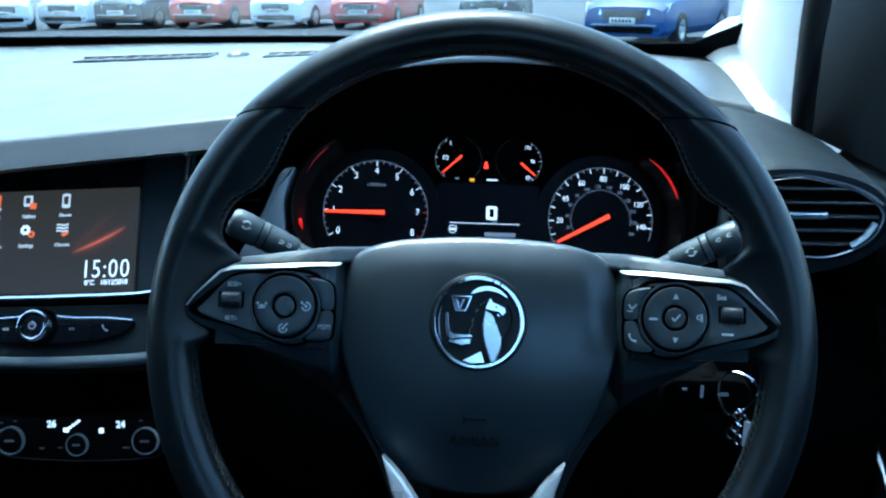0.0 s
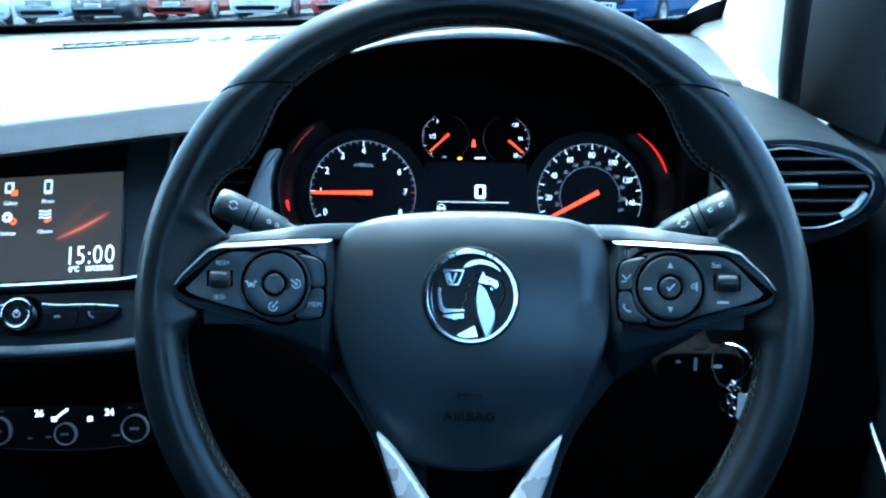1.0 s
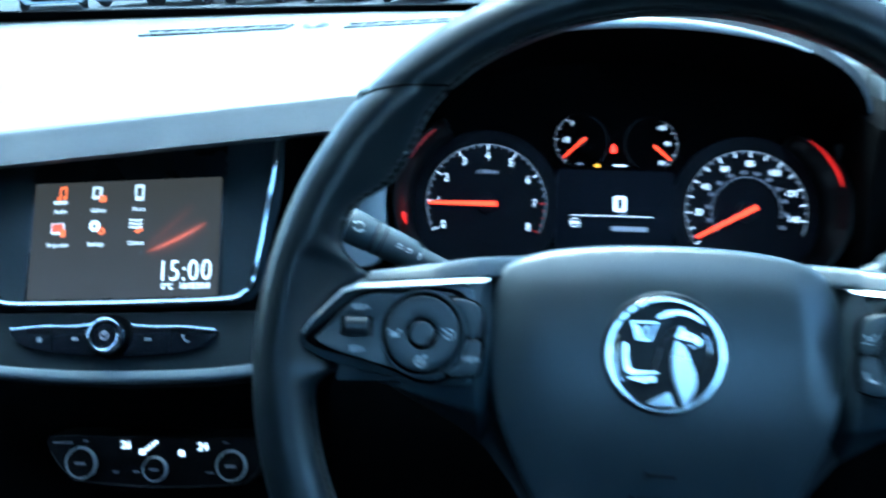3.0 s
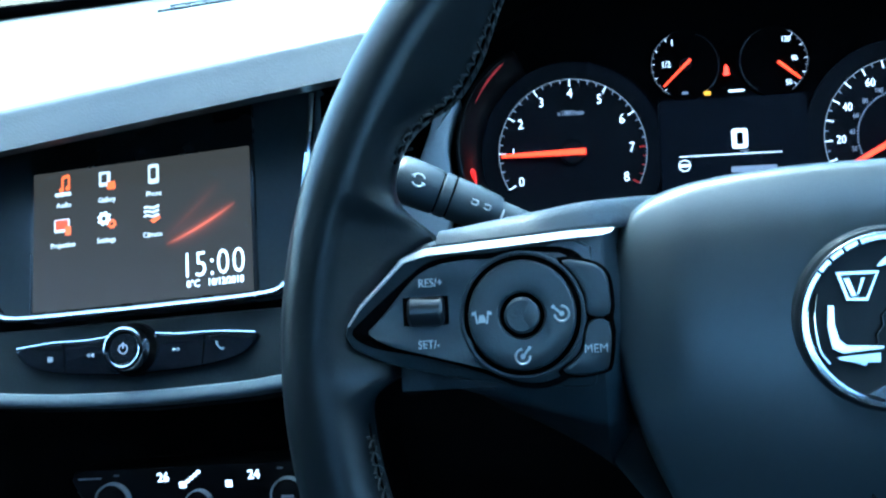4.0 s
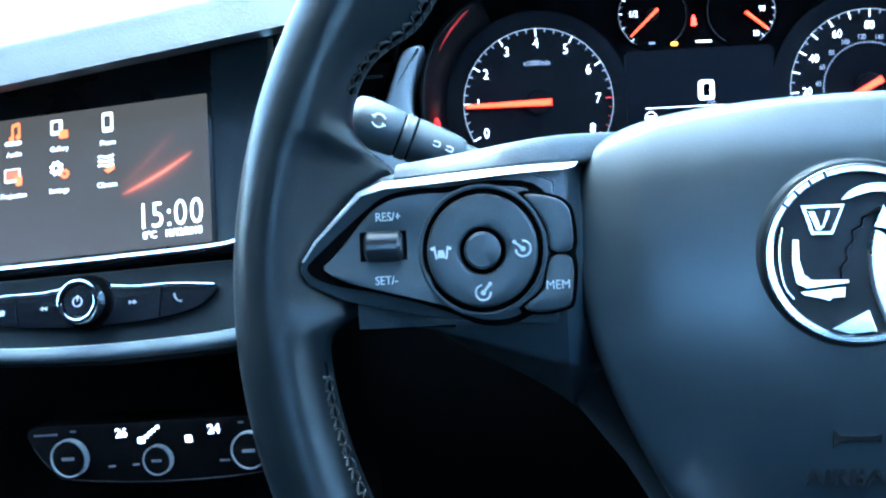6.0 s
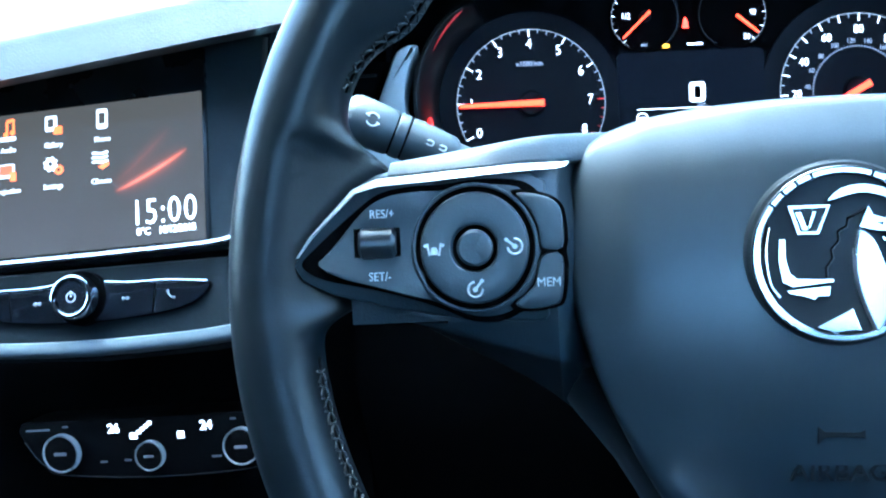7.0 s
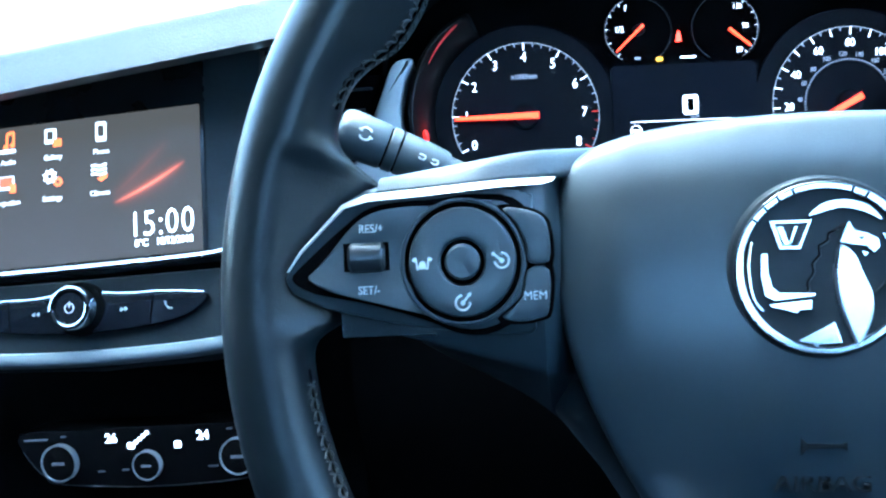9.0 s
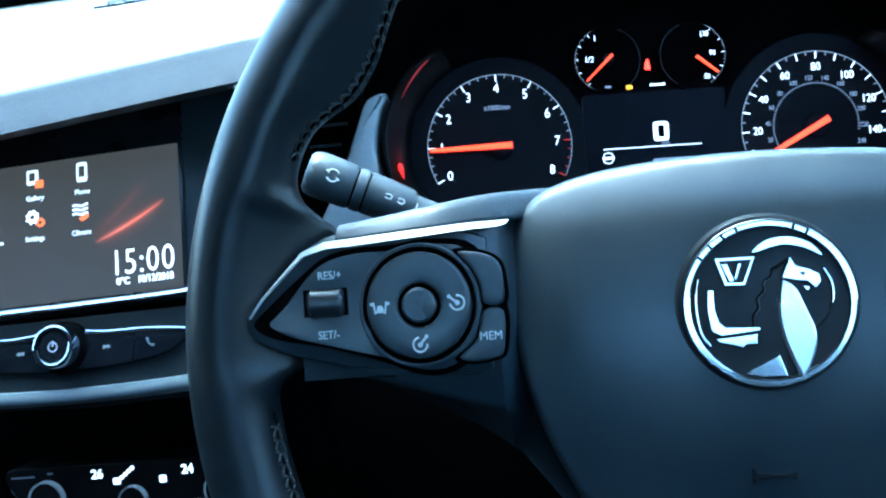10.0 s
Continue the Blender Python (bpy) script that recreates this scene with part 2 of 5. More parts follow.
def lathe(profile, cx=0, cy=0, n=40, bm=None):
    """Turns a profile of (radius, height), from the axis outward, round the local z axis."""
    bm = bm or bmesh.new()
    rows = [[bm.verts.new((cx + r * math.cos(2 * math.pi * i / n), cy + r * math.sin(2 * math.pi * i / n), z)) for r, z in profile if r > 0] for i in range(n)]
    for i in range(n):
        a, c = rows[i], rows[(i + 1) % n]
        for j in range(len(a) - 1):
            bm.faces.new((a[j], a[j + 1], c[j + 1], c[j]))
    if profile[0][0] == 0:
        top = bm.verts.new((cx, cy, profile[0][1]))
        for i in range(n):
            bm.faces.new((top, rows[i][0], rows[(i + 1) % n][0]))
    if profile[-1][0] > 0:
        bm.faces.new([r[-1] for r in rows])
    bmesh.ops.recalc_face_normals(bm, faces=bm.faces)
    return bm


def sweep(points, radius, n=10, bm=None, closed=False, squash=1.0):
    """A tube along points; radius may be a list."""
    bm = bm or bmesh.new()
    pts = [Vector(p) for p in points]
    k = len(pts)
    rows, up = [], None
    for i in range(k):
        d = (pts[(i + 1) % k] - pts[i - 1]) if closed else (pts[min(i + 1, k - 1)] - pts[max(i - 1, 0)])
        d.normalize()
        if up is None:
            up = d.orthogonal().normalized()
        up = (up - d * up.dot(d)).normalized()
        side = d.cross(up)
        r = radius[i] if isinstance(radius, (list, tuple)) else radius
        rows.append([bm.verts.new(pts[i] + up * (r * math.cos(2 * math.pi * j / n)) + side * (r * squash * math.sin(2 * math.pi * j / n))) for j in range(n)])
    for i in range(k if closed else k - 1):
        a, c = rows[i], rows[(i + 1) % k]
        for j in range(n):
            bm.faces.new((a[j], a[(j + 1) % n], c[(j + 1) % n], c[j]))
    if not closed:
        bm.faces.new(list(reversed(rows[0]))), bm.faces.new(rows[-1])
    bmesh.ops.recalc_face_normals(bm, faces=bm.faces)
    return bm


def loft(sections, bm=None, cap=True, closed=True):
    """Skins rows of points of equal count."""
    bm = bm or bmesh.new()
    rows = [[bm.verts.new(p) for p in s] for s in sections]
    k = len(rows[0])
    for a, b in zip(rows, rows[1:]):
        for i in range(k if closed else k - 1):
            j = (i + 1) % k
            bm.faces.new((a[i], a[j], b[j], b[i]))
    if cap and closed:
        bm.faces.new(list(reversed(rows[0]))), bm.faces.new(rows[-1])
    bmesh.ops.recalc_face_normals(bm, faces=bm.faces)
    return bm


def box(x0, x1, y0, y1, z0, z1, bevel=0.0, bm=None):
    bm = bm or bmesh.new()
    made = bmesh.ops.create_cube(bm, size=1)["verts"]
    for v in made:
        v.co = Vector(((x0 + x1) / 2 + v.co.x * (x1 - x0), (y0 + y1) / 2 + v.co.y * (y1 - y0), (z0 + z1) / 2 + v.co.z * (z1 - z0)))
    if bevel:
        edges = list({e for v in made for e in v.link_edges})
        bmesh.ops.bevel(bm, geom=edges, offset=bevel, segments=2, affect="EDGES", profile=0.5)
    return bm


def stroke(a, b, width, z, depth, bm=None):
    """A flat bar from a to b."""
    a, b = Vector(a), Vector(b)
    d = (b - a).normalized()
    s = Vector((-d.y, d.x)) * (width / 2)
    return plate([tuple(a - s), tuple(b - s), tuple(b + s), tuple(a + s)], z, z + depth, bm=bm)


def letters(text, size, depth=0.0004, align="CENTER", bold=0.0, squeeze=1.0):
    """The mesh of a line of writing, centred on its place, in the local xy plane."""
    cu = bpy.data.curves.new("letters", "FONT")
    cu.body, cu.size, cu.extrude, cu.offset, cu.align_x, cu.align_y = text, size, depth / 2, bold, align, "CENTER"
    cu.resolution_u = 3
    ob = bpy.data.objects.new("letters", cu)
    scene.collection.objects.link(ob)
    me = bpy.data.meshes.new_from_object(ob.evaluated_get(bpy.context.evaluated_depsgraph_get()))
    bm = bmesh.new()
    bm.from_mesh(me)
    for v in bm.verts:
        v.co.x *= squeeze
    bpy.data.objects.remove(ob), bpy.data.curves.remove(cu), bpy.data.meshes.remove(me)
    return bm


def writing(name, text, size, x, y, z, material, parent, bold=0.0, squeeze=1.0, turn=0.0, depth=0.0004, label=""):
    bm = letters(text, size, depth, bold=bold, squeeze=squeeze)
    bm.transform(pose(x, y, z, 0, 0, turn))
    return part(name, bm, material, parent, label, smooth=False)


# ---- ground and cabin shell ----
def ground():
    bm = bmesh.new()
    n = 24
    rows = [[bm.verts.new((-220 + 440 * i / n, -220 + 440 * j / n, -0.016 * (-220 + 440 * j / n))) for j in range(n + 1)] for i in range(n + 1)]
    for i in range(n):
        for j in range(n):
            bm.faces.new((rows[i][j], rows[i + 1][j], rows[i + 1][j + 1], rows[i][j + 1]))
    return part("ground", bm, M_asphalt)


tagged(ground(), "grey asphalt of a car park", "ground", kind="structure")
MID = -0.40                                    # the car's middle line


def screen_base(x):
    s = (x - MID) / 0.66
    return 0.985 - 0.145 * s * s, 1.093 - 0.010 * smooth_step(0.0, 0.25, x)


def cabin():
    x0, x1 = -1.20, 0.40
    ob = tagged(part("floor", box(x0 - 0.1, x1 + 0.1, -0.98, 1.0, 0.30, 0.36, 0.01), M_carpet), "black carpeted car floor", "floor", kind="structure")
    # roof lining, gently bowed
    secs = []
    for i in range(9):
        y = -0.75 + 0.56 * i / 8
        z = 1.62 - 0.02 * ((y + 0.75) / 0.56) ** 2
        top = [(MID + (x1 - MID + 0.05) * s, y, z - 0.05 * abs(s) ** 3) for s in (-1, -0.75, -0.5, -0.25, 0, 0.25, 0.5, 0.75, 1)]
        secs.append(top + [(a, b, c + 0.04) for a, b, c in reversed(top)])
    tagged(part("ceiling", loft(secs), M_liner), "dark grey cloth headlining", "ceiling", kind="structure")
    # an unseen wall, added to hold back light, closes the cabin behind the driver, with a window in it
    rear = thing("window_4", Matrix(), "narrow clear window in the dark rear wall", "window", kind="structure")
    wx0, wx1, wz0, wz1 = -0.05, 0.38, 1.12, 1.42
    g = part("pane", box(wx0, wx1, -0.695, -0.69, wz0, wz1), M_rearglass, rear)
    g.visible_shadow = False
    part("frame", sweep([(wx0, -0.69, wz0), (wx1, -0.69, wz0), (wx1, -0.69, wz1), (wx0, -0.69, wz1)], 0.01, 8, closed=True), M_rubber, rear)
    bm = box(x0 - 0.1, x1 + 0.1, -0.72, -0.66, 0.30, wz0)
    box(x0 - 0.1, x1 + 0.1, -0.72, -0.66, wz1, 1.62, bm=bm)
    box(x0 - 0.1, wx0, -0.72, -0.66, wz0, wz1, bm=bm)
    box(wx1, x1 + 0.1, -0.72, -0.66, wz0, wz1, bm=bm)
    tagged(part("wall_rear", bm, M_carpet, smooth=False), "unseen dark cloth wall added behind to hold back light", "wall", kind="structure")
    tagged(part("bulkhead", box(x0 - 0.1, x1 + 0.1, 1.0, 1.06, 0.30, 1.03, 0.01), M_void), "dark bulkhead in front of the footwell", "bulkhead", kind="structure")
    # windscreen: a bowed sheet of glass with its black border
    base, top = [], []
    for i in range(25):
        x = -1.14 + 1.475 * i / 24
        y, z = screen_base(x)
        base.append(Vector((x, y, z)))
        s = (x - MID) / 0.75
        top.append(Vector((MID + (x - MID) * 0.80, -0.20 - 0.05 * s * s, 1.600 - 0.05 * s * s)))
    win = thing("window_1", Matrix(), "clear raked windscreen with a black printed border", "windscreen", kind="structure")
    secs = [[b, t, t + Vector((0, 0.003, 0.004)), b + Vector((0, 0.003, 0.004))] for b, t in zip(base, top)]
    g = part("pane", loft(secs), M_glass, win)
    g.visible_shadow = False
    band, wide = [], 0.044
    for i, (b, t) in enumerate(zip(base, top)):
        d = (t - b).normalized()
        corner = max(0.0, abs(b.x - MID) - 0.630) / 0.10
        h = wide * (0.55 + 0.45 * min(1, abs(b.x - MID) / 0.6) ** 2) + 0.10 * (1 - math.sqrt(max(0.0, 1 - min(1.0, corner) ** 2)))
        o = Vector((0, -0.004, -0.004))
        band.append([b + o - d * 0.012, b + o + d * h, b + o + d * h + Vector((0, -0.003, -0.002)), b + o - d * 0.012 + Vector((0, -0.003, -0.002))])
    part("border", loft(band), M_frit, win, "black printed lower border")
    return base, top


cabin()


def pillar():
    p = thing("pillar", Matrix(), "pale grey windscreen pillar trim beside the dashboard", "pillar", kind="structure")
    left, right = [], []
    for i in range(9):
        s = i / 8
        left.append(Vector((0.330 - 0.130 * s, 0.835 - 0.93 * s, 1.085 + 0.45 * s)))
        right.append(Vector((0.364 - 0.22 * s + 0.10 * s * s, 0.62 - 0.62 * s, 0.985 + 0.58 * s)))
    mid = [(a + b) / 2 + Vector((-0.012, -0.006, 0.0)) for a, b in zip(left, right)]
    secs = [[a, a.lerp(m, 0.5) + Vector((-0.005, -0.003, 0)), m, m.lerp(b, 0.5) + Vector((-0.005, -0.003, 0)), b, b + Vector((0.03, 0.015, 0)), a + Vector((0.03, 0.015, 0))] for a, m, b in zip(left, mid, right)]
    part("trim_cover", loft(secs), M_pillar, p)
    foot = []
    for y, xi, zt in ((0.90, 0.290, 1.13), (0.84, 0.288, 1.128), (0.78, 0.286, 1.118), (0.72, 0.287, 1.10), (0.66, 0.290, 1.075), (0.60, 0.296, 1.045), (0.56, 0.302, 1.02)):
        foot.append([(xi, y, 0.96), (xi + 0.001, y, zt - 0.065), (xi + 0.006, y, zt - 0.045), (xi + 0.016, y, zt - 0.025), (xi + 0.032, y, zt - 0.010), (xi + 0.050, y, zt), (0.372 - 0.35 * max(0.0, 0.70 - y), y, zt + 0.004), (0.378 - 0.35 * max(0.0, 0.70 - y), y, 0.96)])
    part("foot", loft(foot), M_pillar, p, "pale foot of the pillar trim")
    part("seal", sweep([r + Vector((0.010, -0.012, 0)) for r in right], 0.013, 10), M_rubber, p, "black rubber door seal")


pillar()


def right_door():
    d = thing("door_1", Matrix(), "dark plastic driver's door with a silver trim line", "door", kind="structure")
    prof = [(0.372, 0.36), (0.372, 0.80), (0.366, 0.90), (0.372, 0.96), (0.384, 1.0), (0.404, 1.016), (0.44, 1.02), (0.50, 1.018), (0.50, 0.36)]
    secs = []
    for i in range(13):
        y = -0.95 + 1.50 * i / 12
        dz = -0.02 * max(0, (0.2 - y)) * 0.3 - 0.022 * smooth_step(0.2, 0.45, y)
        secs.append([(x, y, z + dz if z > 0.5 else z) for x, z in prof])
    part("panel", loft(secs), M_door, d)
    # triangular cover inside the door mirror
    tri = [(0.80, 0.99), (0.385, 1.0), (0.372, 1.03), (0.40, 1.12), (0.42, 1.25), (0.40, 1.36), (0.46, 1.40), (0.80, 1.12)]
    bm = plate([(-y, z) for y, z in tri], 0.0, 0.018, 0.005)
    bm.transform(Matrix(((0, 0, -1, 0.412), (-1, 0, 0, 0), (0, 1, 0, 0), (0, 0, 0, 1))))
    bmesh.ops.recalc_face_normals(bm, faces=bm.faces)
    part("mirror_cover", bm, M_door, d, "dark triangular mirror cover")
    line = smooth_line([(0.370, 0.36, 0.815), (0.368, 0.30, 0.787), (0.368, 0.22, 0.742), (0.370, 0.10, 0.69), (0.372, -0.1, 0.66)], 6)
    part("trim_line", sweep(line, 0.003, 8), M_satin, d, "thin silver trim line")
    part("armrest", box(0.30, 0.38, -0.75, 0.10, 0.60, 0.655, 0.018), M_door, d)
    # post made wider than a real one to cut light from behind
    part("post", box(0.40, 0.50, -0.95, -0.54, 1.0, 1.62, 0.01), M_carpet, d, "dark centre post widened to hold back light")
    win = thing("window_2", Matrix(), "clear driver's door window", "window", kind="structure")
    g = part("pane", box(0.425, 0.43, -0.54, 0.50, 1.01, 1.55), M_sideglass, win)
    g.visible_shadow = False
    part("frame", sweep([(0.425, 0.53, 1.02), (0.40, 0.17, 1.50), (0.385, 0.0, 1.565), (0.385, -0.54, 1.575)], 0.018, 8), M_rubber, win)


def left_door():
    d = thing("door_2", Matrix(), "dark plastic passenger door", "door", kind="structure")
    part("panel", box(-1.30, -1.17, -0.95, 0.60, 0.36, 1.02, 0.02), M_door, d)
    # this unseen post is widened forward to cut light on the wheel
    part("post", box(-1.30, -1.20, -0.95, -0.10, 1.0, 1.62, 0.01), M_carpet, d, "dark centre post widened to hold back light")
    win = thing("window_3", Matrix(), "clear passenger door window", "window", kind="structure")
    g = part("pane", box(-1.235, -1.23, -0.10, 0.50, 1.02, 1.55), M_sideglass, win)
    g.visible_shadow = False
    part("frame", sweep([(-1.225, 0.53, 1.02), (-1.20, 0.17, 1.50), (-1.18, 0.0, 1.565), (-1.18, -0.10, 1.575)], 0.022, 8), M_rubber, win)


right_door(), left_door()


# ---- dashboard ----
def lip_z(x):
    return 1.0455 + 0.105 * (x + 0.48) if x < -0.2 else 1.075


def pad_z(x, y):
    yb, zb = screen_base(x)
    s = (yb - y) / (yb - 0.275)
    return zb - 0.006 + (lip_z(x) + 0.010 - zb) * s + 0.010 * math.sin(math.pi * s)


def dashboard():
    d = thing("dashboard", Matrix(), "grey soft-grained dashboard with a black centre fascia", "dashboard")
    secs = []
    xs = [-1.17 + 0.05 * i for i in range(19)] + [-0.25, -0.235, -0.215, -0.206, -0.20, -0.195, -0.19, -0.185, -0.18, -0.176] + [-0.17 + 0.05 * i for i in range(9)] + [0.26, 0.288]
    for x in xs:
        yb, zb = screen_base(x)
        z = lip_z(max(x, -0.62)) if x < 0.15 else 1.072 - 0.03 * smooth_step(0.15, 0.33, x)
        yl = 0.25 + (0.06 * ((-0.6 - x) / 0.5) ** 2 if x < -0.6 else 0) + 0.24 * smooth_step(-0.206, -0.172, x)
        pts = []
        for s in (0, 0.1, 0.25, 0.45, 0.65, 0.85, 0.95):
            yy = yb + (yl + 0.025 - yb) * s
            zz = zb - 0.006 + (z + 0.004 - zb + 0.006) * s + 0.010 * math.sin(math.pi * s)
            pts.append((x, yy, zz))
        pts += [(x, yl + 0.019, z + 0.0046), (x, yl + 0.0140, z + 0.0043), (x, yl + 0.0108, z + 0.0032), (x, yl + 0.0088, z + 0.0010), (x, yl + 0.0068, z - 0.0020), (x, yl + 0.0030, z - 0.0072), (x, yl - 0.0035, z - 0.0155), (x, yl - 0.0068, z - 0.0203), (x, yl + 0.008, z - 0.026), (x, yl + 0.10, z - 0.030), (x, yb, 1.0)]
        secs.append(pts)
    cut = next(i for i, x in enumerate(xs) if x > 0.12)
    part("pad", loft(secs[:cut + 1]), M_dash, d, "grey soft pad, pale with daylight")
    part("pad_end", loft(secs[cut:]), M_dash, d, "grey soft end of the pad beside the pillar")
    # demister slots along the screen
    for x0, x1, yc in ((-0.600, -0.402, 0.738), (-0.318, -0.120, 0.705)):
        n = 9
        edge = []
        for i in range(n):
            xa = x0 + (x1 - x0) * i / n
            xb = xa + (x1 - x0) / n
            zt = pad_z(xa, yc)
            part("demister_slot", box(xa, xa + (xb - xa) * 0.82, yc - 0.017, yc + 0.017, zt - 0.02, zt + 0.0016, 0.001), M_slot, d, "dark demister slot")
            part("slot_bar", box(xa + (xb - xa) * 0.80, xb, yc - 0.018, yc + 0.018, zt - 0.02, zt + 0.0030, 0.001), M_dash, d)
            edge.append((xa, yc + 0.021, pad_z(xa, yc + 0.021) + 0.001))
        part("slot_frame", sweep(edge + [(x1, yc + 0.021, pad_z(x1, yc + 0.021) + 0.001)], 0.003, 8), M_dash, d)
    sz = pad_z(-0.365, 0.735)
    bm = lathe([(0, 0.007), (0.008, 0.0065), (0.014, 0.003), (0.018, -0.006)], n=28)
    bm.transform(Matrix.Translation((-0.365, 0.735, sz)) @ Matrix.Diagonal((1.1, 1.3, 1, 1)))
    part("light_sensor", bm, M_dash, d, "small grey light sensor")
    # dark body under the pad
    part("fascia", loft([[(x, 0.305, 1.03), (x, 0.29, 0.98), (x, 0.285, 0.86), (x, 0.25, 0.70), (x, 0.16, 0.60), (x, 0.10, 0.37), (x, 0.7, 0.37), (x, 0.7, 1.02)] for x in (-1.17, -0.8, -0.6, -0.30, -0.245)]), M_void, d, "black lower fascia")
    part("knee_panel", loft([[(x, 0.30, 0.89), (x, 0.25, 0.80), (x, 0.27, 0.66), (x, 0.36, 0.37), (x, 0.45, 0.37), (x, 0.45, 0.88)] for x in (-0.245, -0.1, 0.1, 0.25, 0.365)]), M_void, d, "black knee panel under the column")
    # added box that keeps daylight from leaking down beside the hood
    part("infill", box(0.192, 0.242, 0.318, 0.52, 0.88, 1.042, 0.012), M_void, d, "black panel added to stop light between hood and side vent")
    return d


dashboard()


def side_pod():
    """The rounded end of the dashboard with its air vent, beside the door."""
    d = thing("side_vent", pose(0, 0.272, 0, 90, 0, 0), "black six-sided air vent with a silver edge in the dashboard end", "air vent")
    front = [(0.216, 0.925), (0.26, 0.928), (0.318, 0.940), (0.353, 0.962), (0.362, 0.988), (0.340, 1.017), (0.302, 1.031), (0.262, 1.035), (0.228, 1.029), (0.213, 1.005)]
    middle = [(0.232, 0.925), (0.26, 0.925), (0.325, 0.930), (0.370, 0.945), (0.382, 0.975), (0.366, 1.008), (0.325, 1.034), (0.272, 1.050), (0.245, 1.053), (0.232, 1.045)]
    back = [(0.240, 0.92), (0.26, 0.92), (0.33, 0.92), (0.385, 0.935), (0.392, 0.965), (0.381, 1.004), (0.335, 1.024), (0.285, 1.040), (0.255, 1.048), (0.240, 1.045)]
    f, m, k = (smooth_outline(o, 4) for o in (front, middle, back))
    cx, cy = 0.275, 0.985
    secs = [[(cx + (x - cx) * 0.95, cy + (y - cy) * 0.93, 0.004) for x, y in f], [(x, y, -0.003) for x, y in f], [(p[0] * 0.75 + q[0] * 0.25, p[1] * 0.75 + q[1] * 0.25, -0.045) for p, q in zip(f, m)], [(x, y, -0.18) for x, y in m], [(x, y, -0.37) for x, y in k]]
    part("housing", loft(secs), M_housing, d, "grey soft-grained housing")
    vent = smooth_outline([(0.212, 0.998), (0.220, 1.014), (0.262, 1.026), (0.298, 1.021), (0.325, 1.012), (0.346, 0.994), (0.340, 0.972), (0.322, 0.959), (0.292, 0.952), (0.245, 0.962)], 4)
    vc = (0.275, 0.99)

    def scaled(k):
        return [(vc[0] + (x - vc[0]) * k, vc[1] + (y - vc[1]) * k) for x, y in vent]
    secs = [[(x, y, z) for x, y in scaled(k)] for k, z in ((1.07, 0.004), (1.06, 0.009), (1.0, 0.010), (0.95, 0.006), (0.93, -0.03))]
    part("rim", loft(secs, cap=False), M_gloss, d, "gloss black vent rim")
    part("trim", loft([[(x, y, z) for x, y in scaled(k)] for k, z in ((0.985, 0.0098), (0.975, 0.0112), (0.955, 0.0100))], cap=False), M_satin, d, "thin silver edge")
    part("well", plate(scaled(0.955), -0.002, 0.0050), M_gap, d)
    for i in range(5):
        y = 0.965 + 0.0125 * i
        xs = [x for x, yy in scaled(0.92) if abs(yy - y) < 0.006]
        a, b = min(xs), max(xs)
        bm = box(a, b, y - 0.0012, y + 0.0012, 0.004, 0.0095, 0.0006)
        part("louvre", bm, M_dash, d)
    part("tab", box(0.262, 0.297, 0.9885, 0.9945, 0.006, 0.0125, 0.0015), M_satin, d, "silver adjuster tab")
    part("corner_trim", sweep([(0.3385, 0.985, 0.0105), (0.331, 0.972, 0.0105), (0.320, 0.964, 0.0105)], 0.0035, 8), M_satin, d, "silver corner trim")


side_pod()


# ---- steering wheel ----
WHEEL = thing("steering_wheel", pose(0.002, 0.004, 0.987, 70, 0, 0) @ pose(0, 0, 0, 0, 0, -0.6), "black leather three-spoke steering wheel with silver trims", "steering wheel")


RIM_MID, RIM_RISE, RIM_LOW = 0.1897, 0.012, -0.0095
# how far the rim's inner side bulges inward: thumb grips, and the leather roots of the side spokes
GRIP_AT = (90, 110, 122, 128, 133, 137, 141, 145, 147.5, 150, 152, 155, 158, 160, 161.2, 162.2, 163.5, 179, 180.2, 181.4, 182.6, 184, 190, 270)
GRIP_BY = (-0.0035, -0.0045, -0.0050, -0.0028, 0.0, 0.0052, 0.0088, 0.0094, 0.0078, 0.0032, 0.0004, -0.0008, 0.0002, 0.0030, 0.0080, 0.0150, 0.0215, 0.0215, 0.0175, 0.0095, 0.0030, 0.0004, 0.0, 0.0)


def grip(deg):
    deg %= 360
    d = 180 - deg if deg < 90 else 540 - deg if deg > 270 else deg
    return sum(float(np.interp(d + o, GRIP_AT, GRIP_BY)) for o in (-1.2, -0.8, -0.4, 0, 0.4, 0.8, 1.2)) / 7


def rim_point(deg, b, proud=0.0, swell=None):
    """A point on the leather rim: deg round the wheel, b (radians) round the tube, 0 outward and a quarter turn to the front."""
    c, s = math.cos(b), math.sin(b)
    g = grip(deg) if swell is None else swell
    inward = max(0.0, -c)
    rad = RIM_MID + ((0.0153 if c > 0 else 0.0155) + proud + inward ** 2.2 * g) * c
    a = radians(deg)
    drop = (0.30 + 0.34 * smooth_step(0.004, 0.018, g)) * inward ** 2 * max(g, 0.0) * (1 if s > 0 else 0.3)
    return Vector((rad * math.cos(a) - 0.0018, RIM_LOW + rad * math.sin(a), RIM_RISE + (0.0172 + proud) * s - drop))


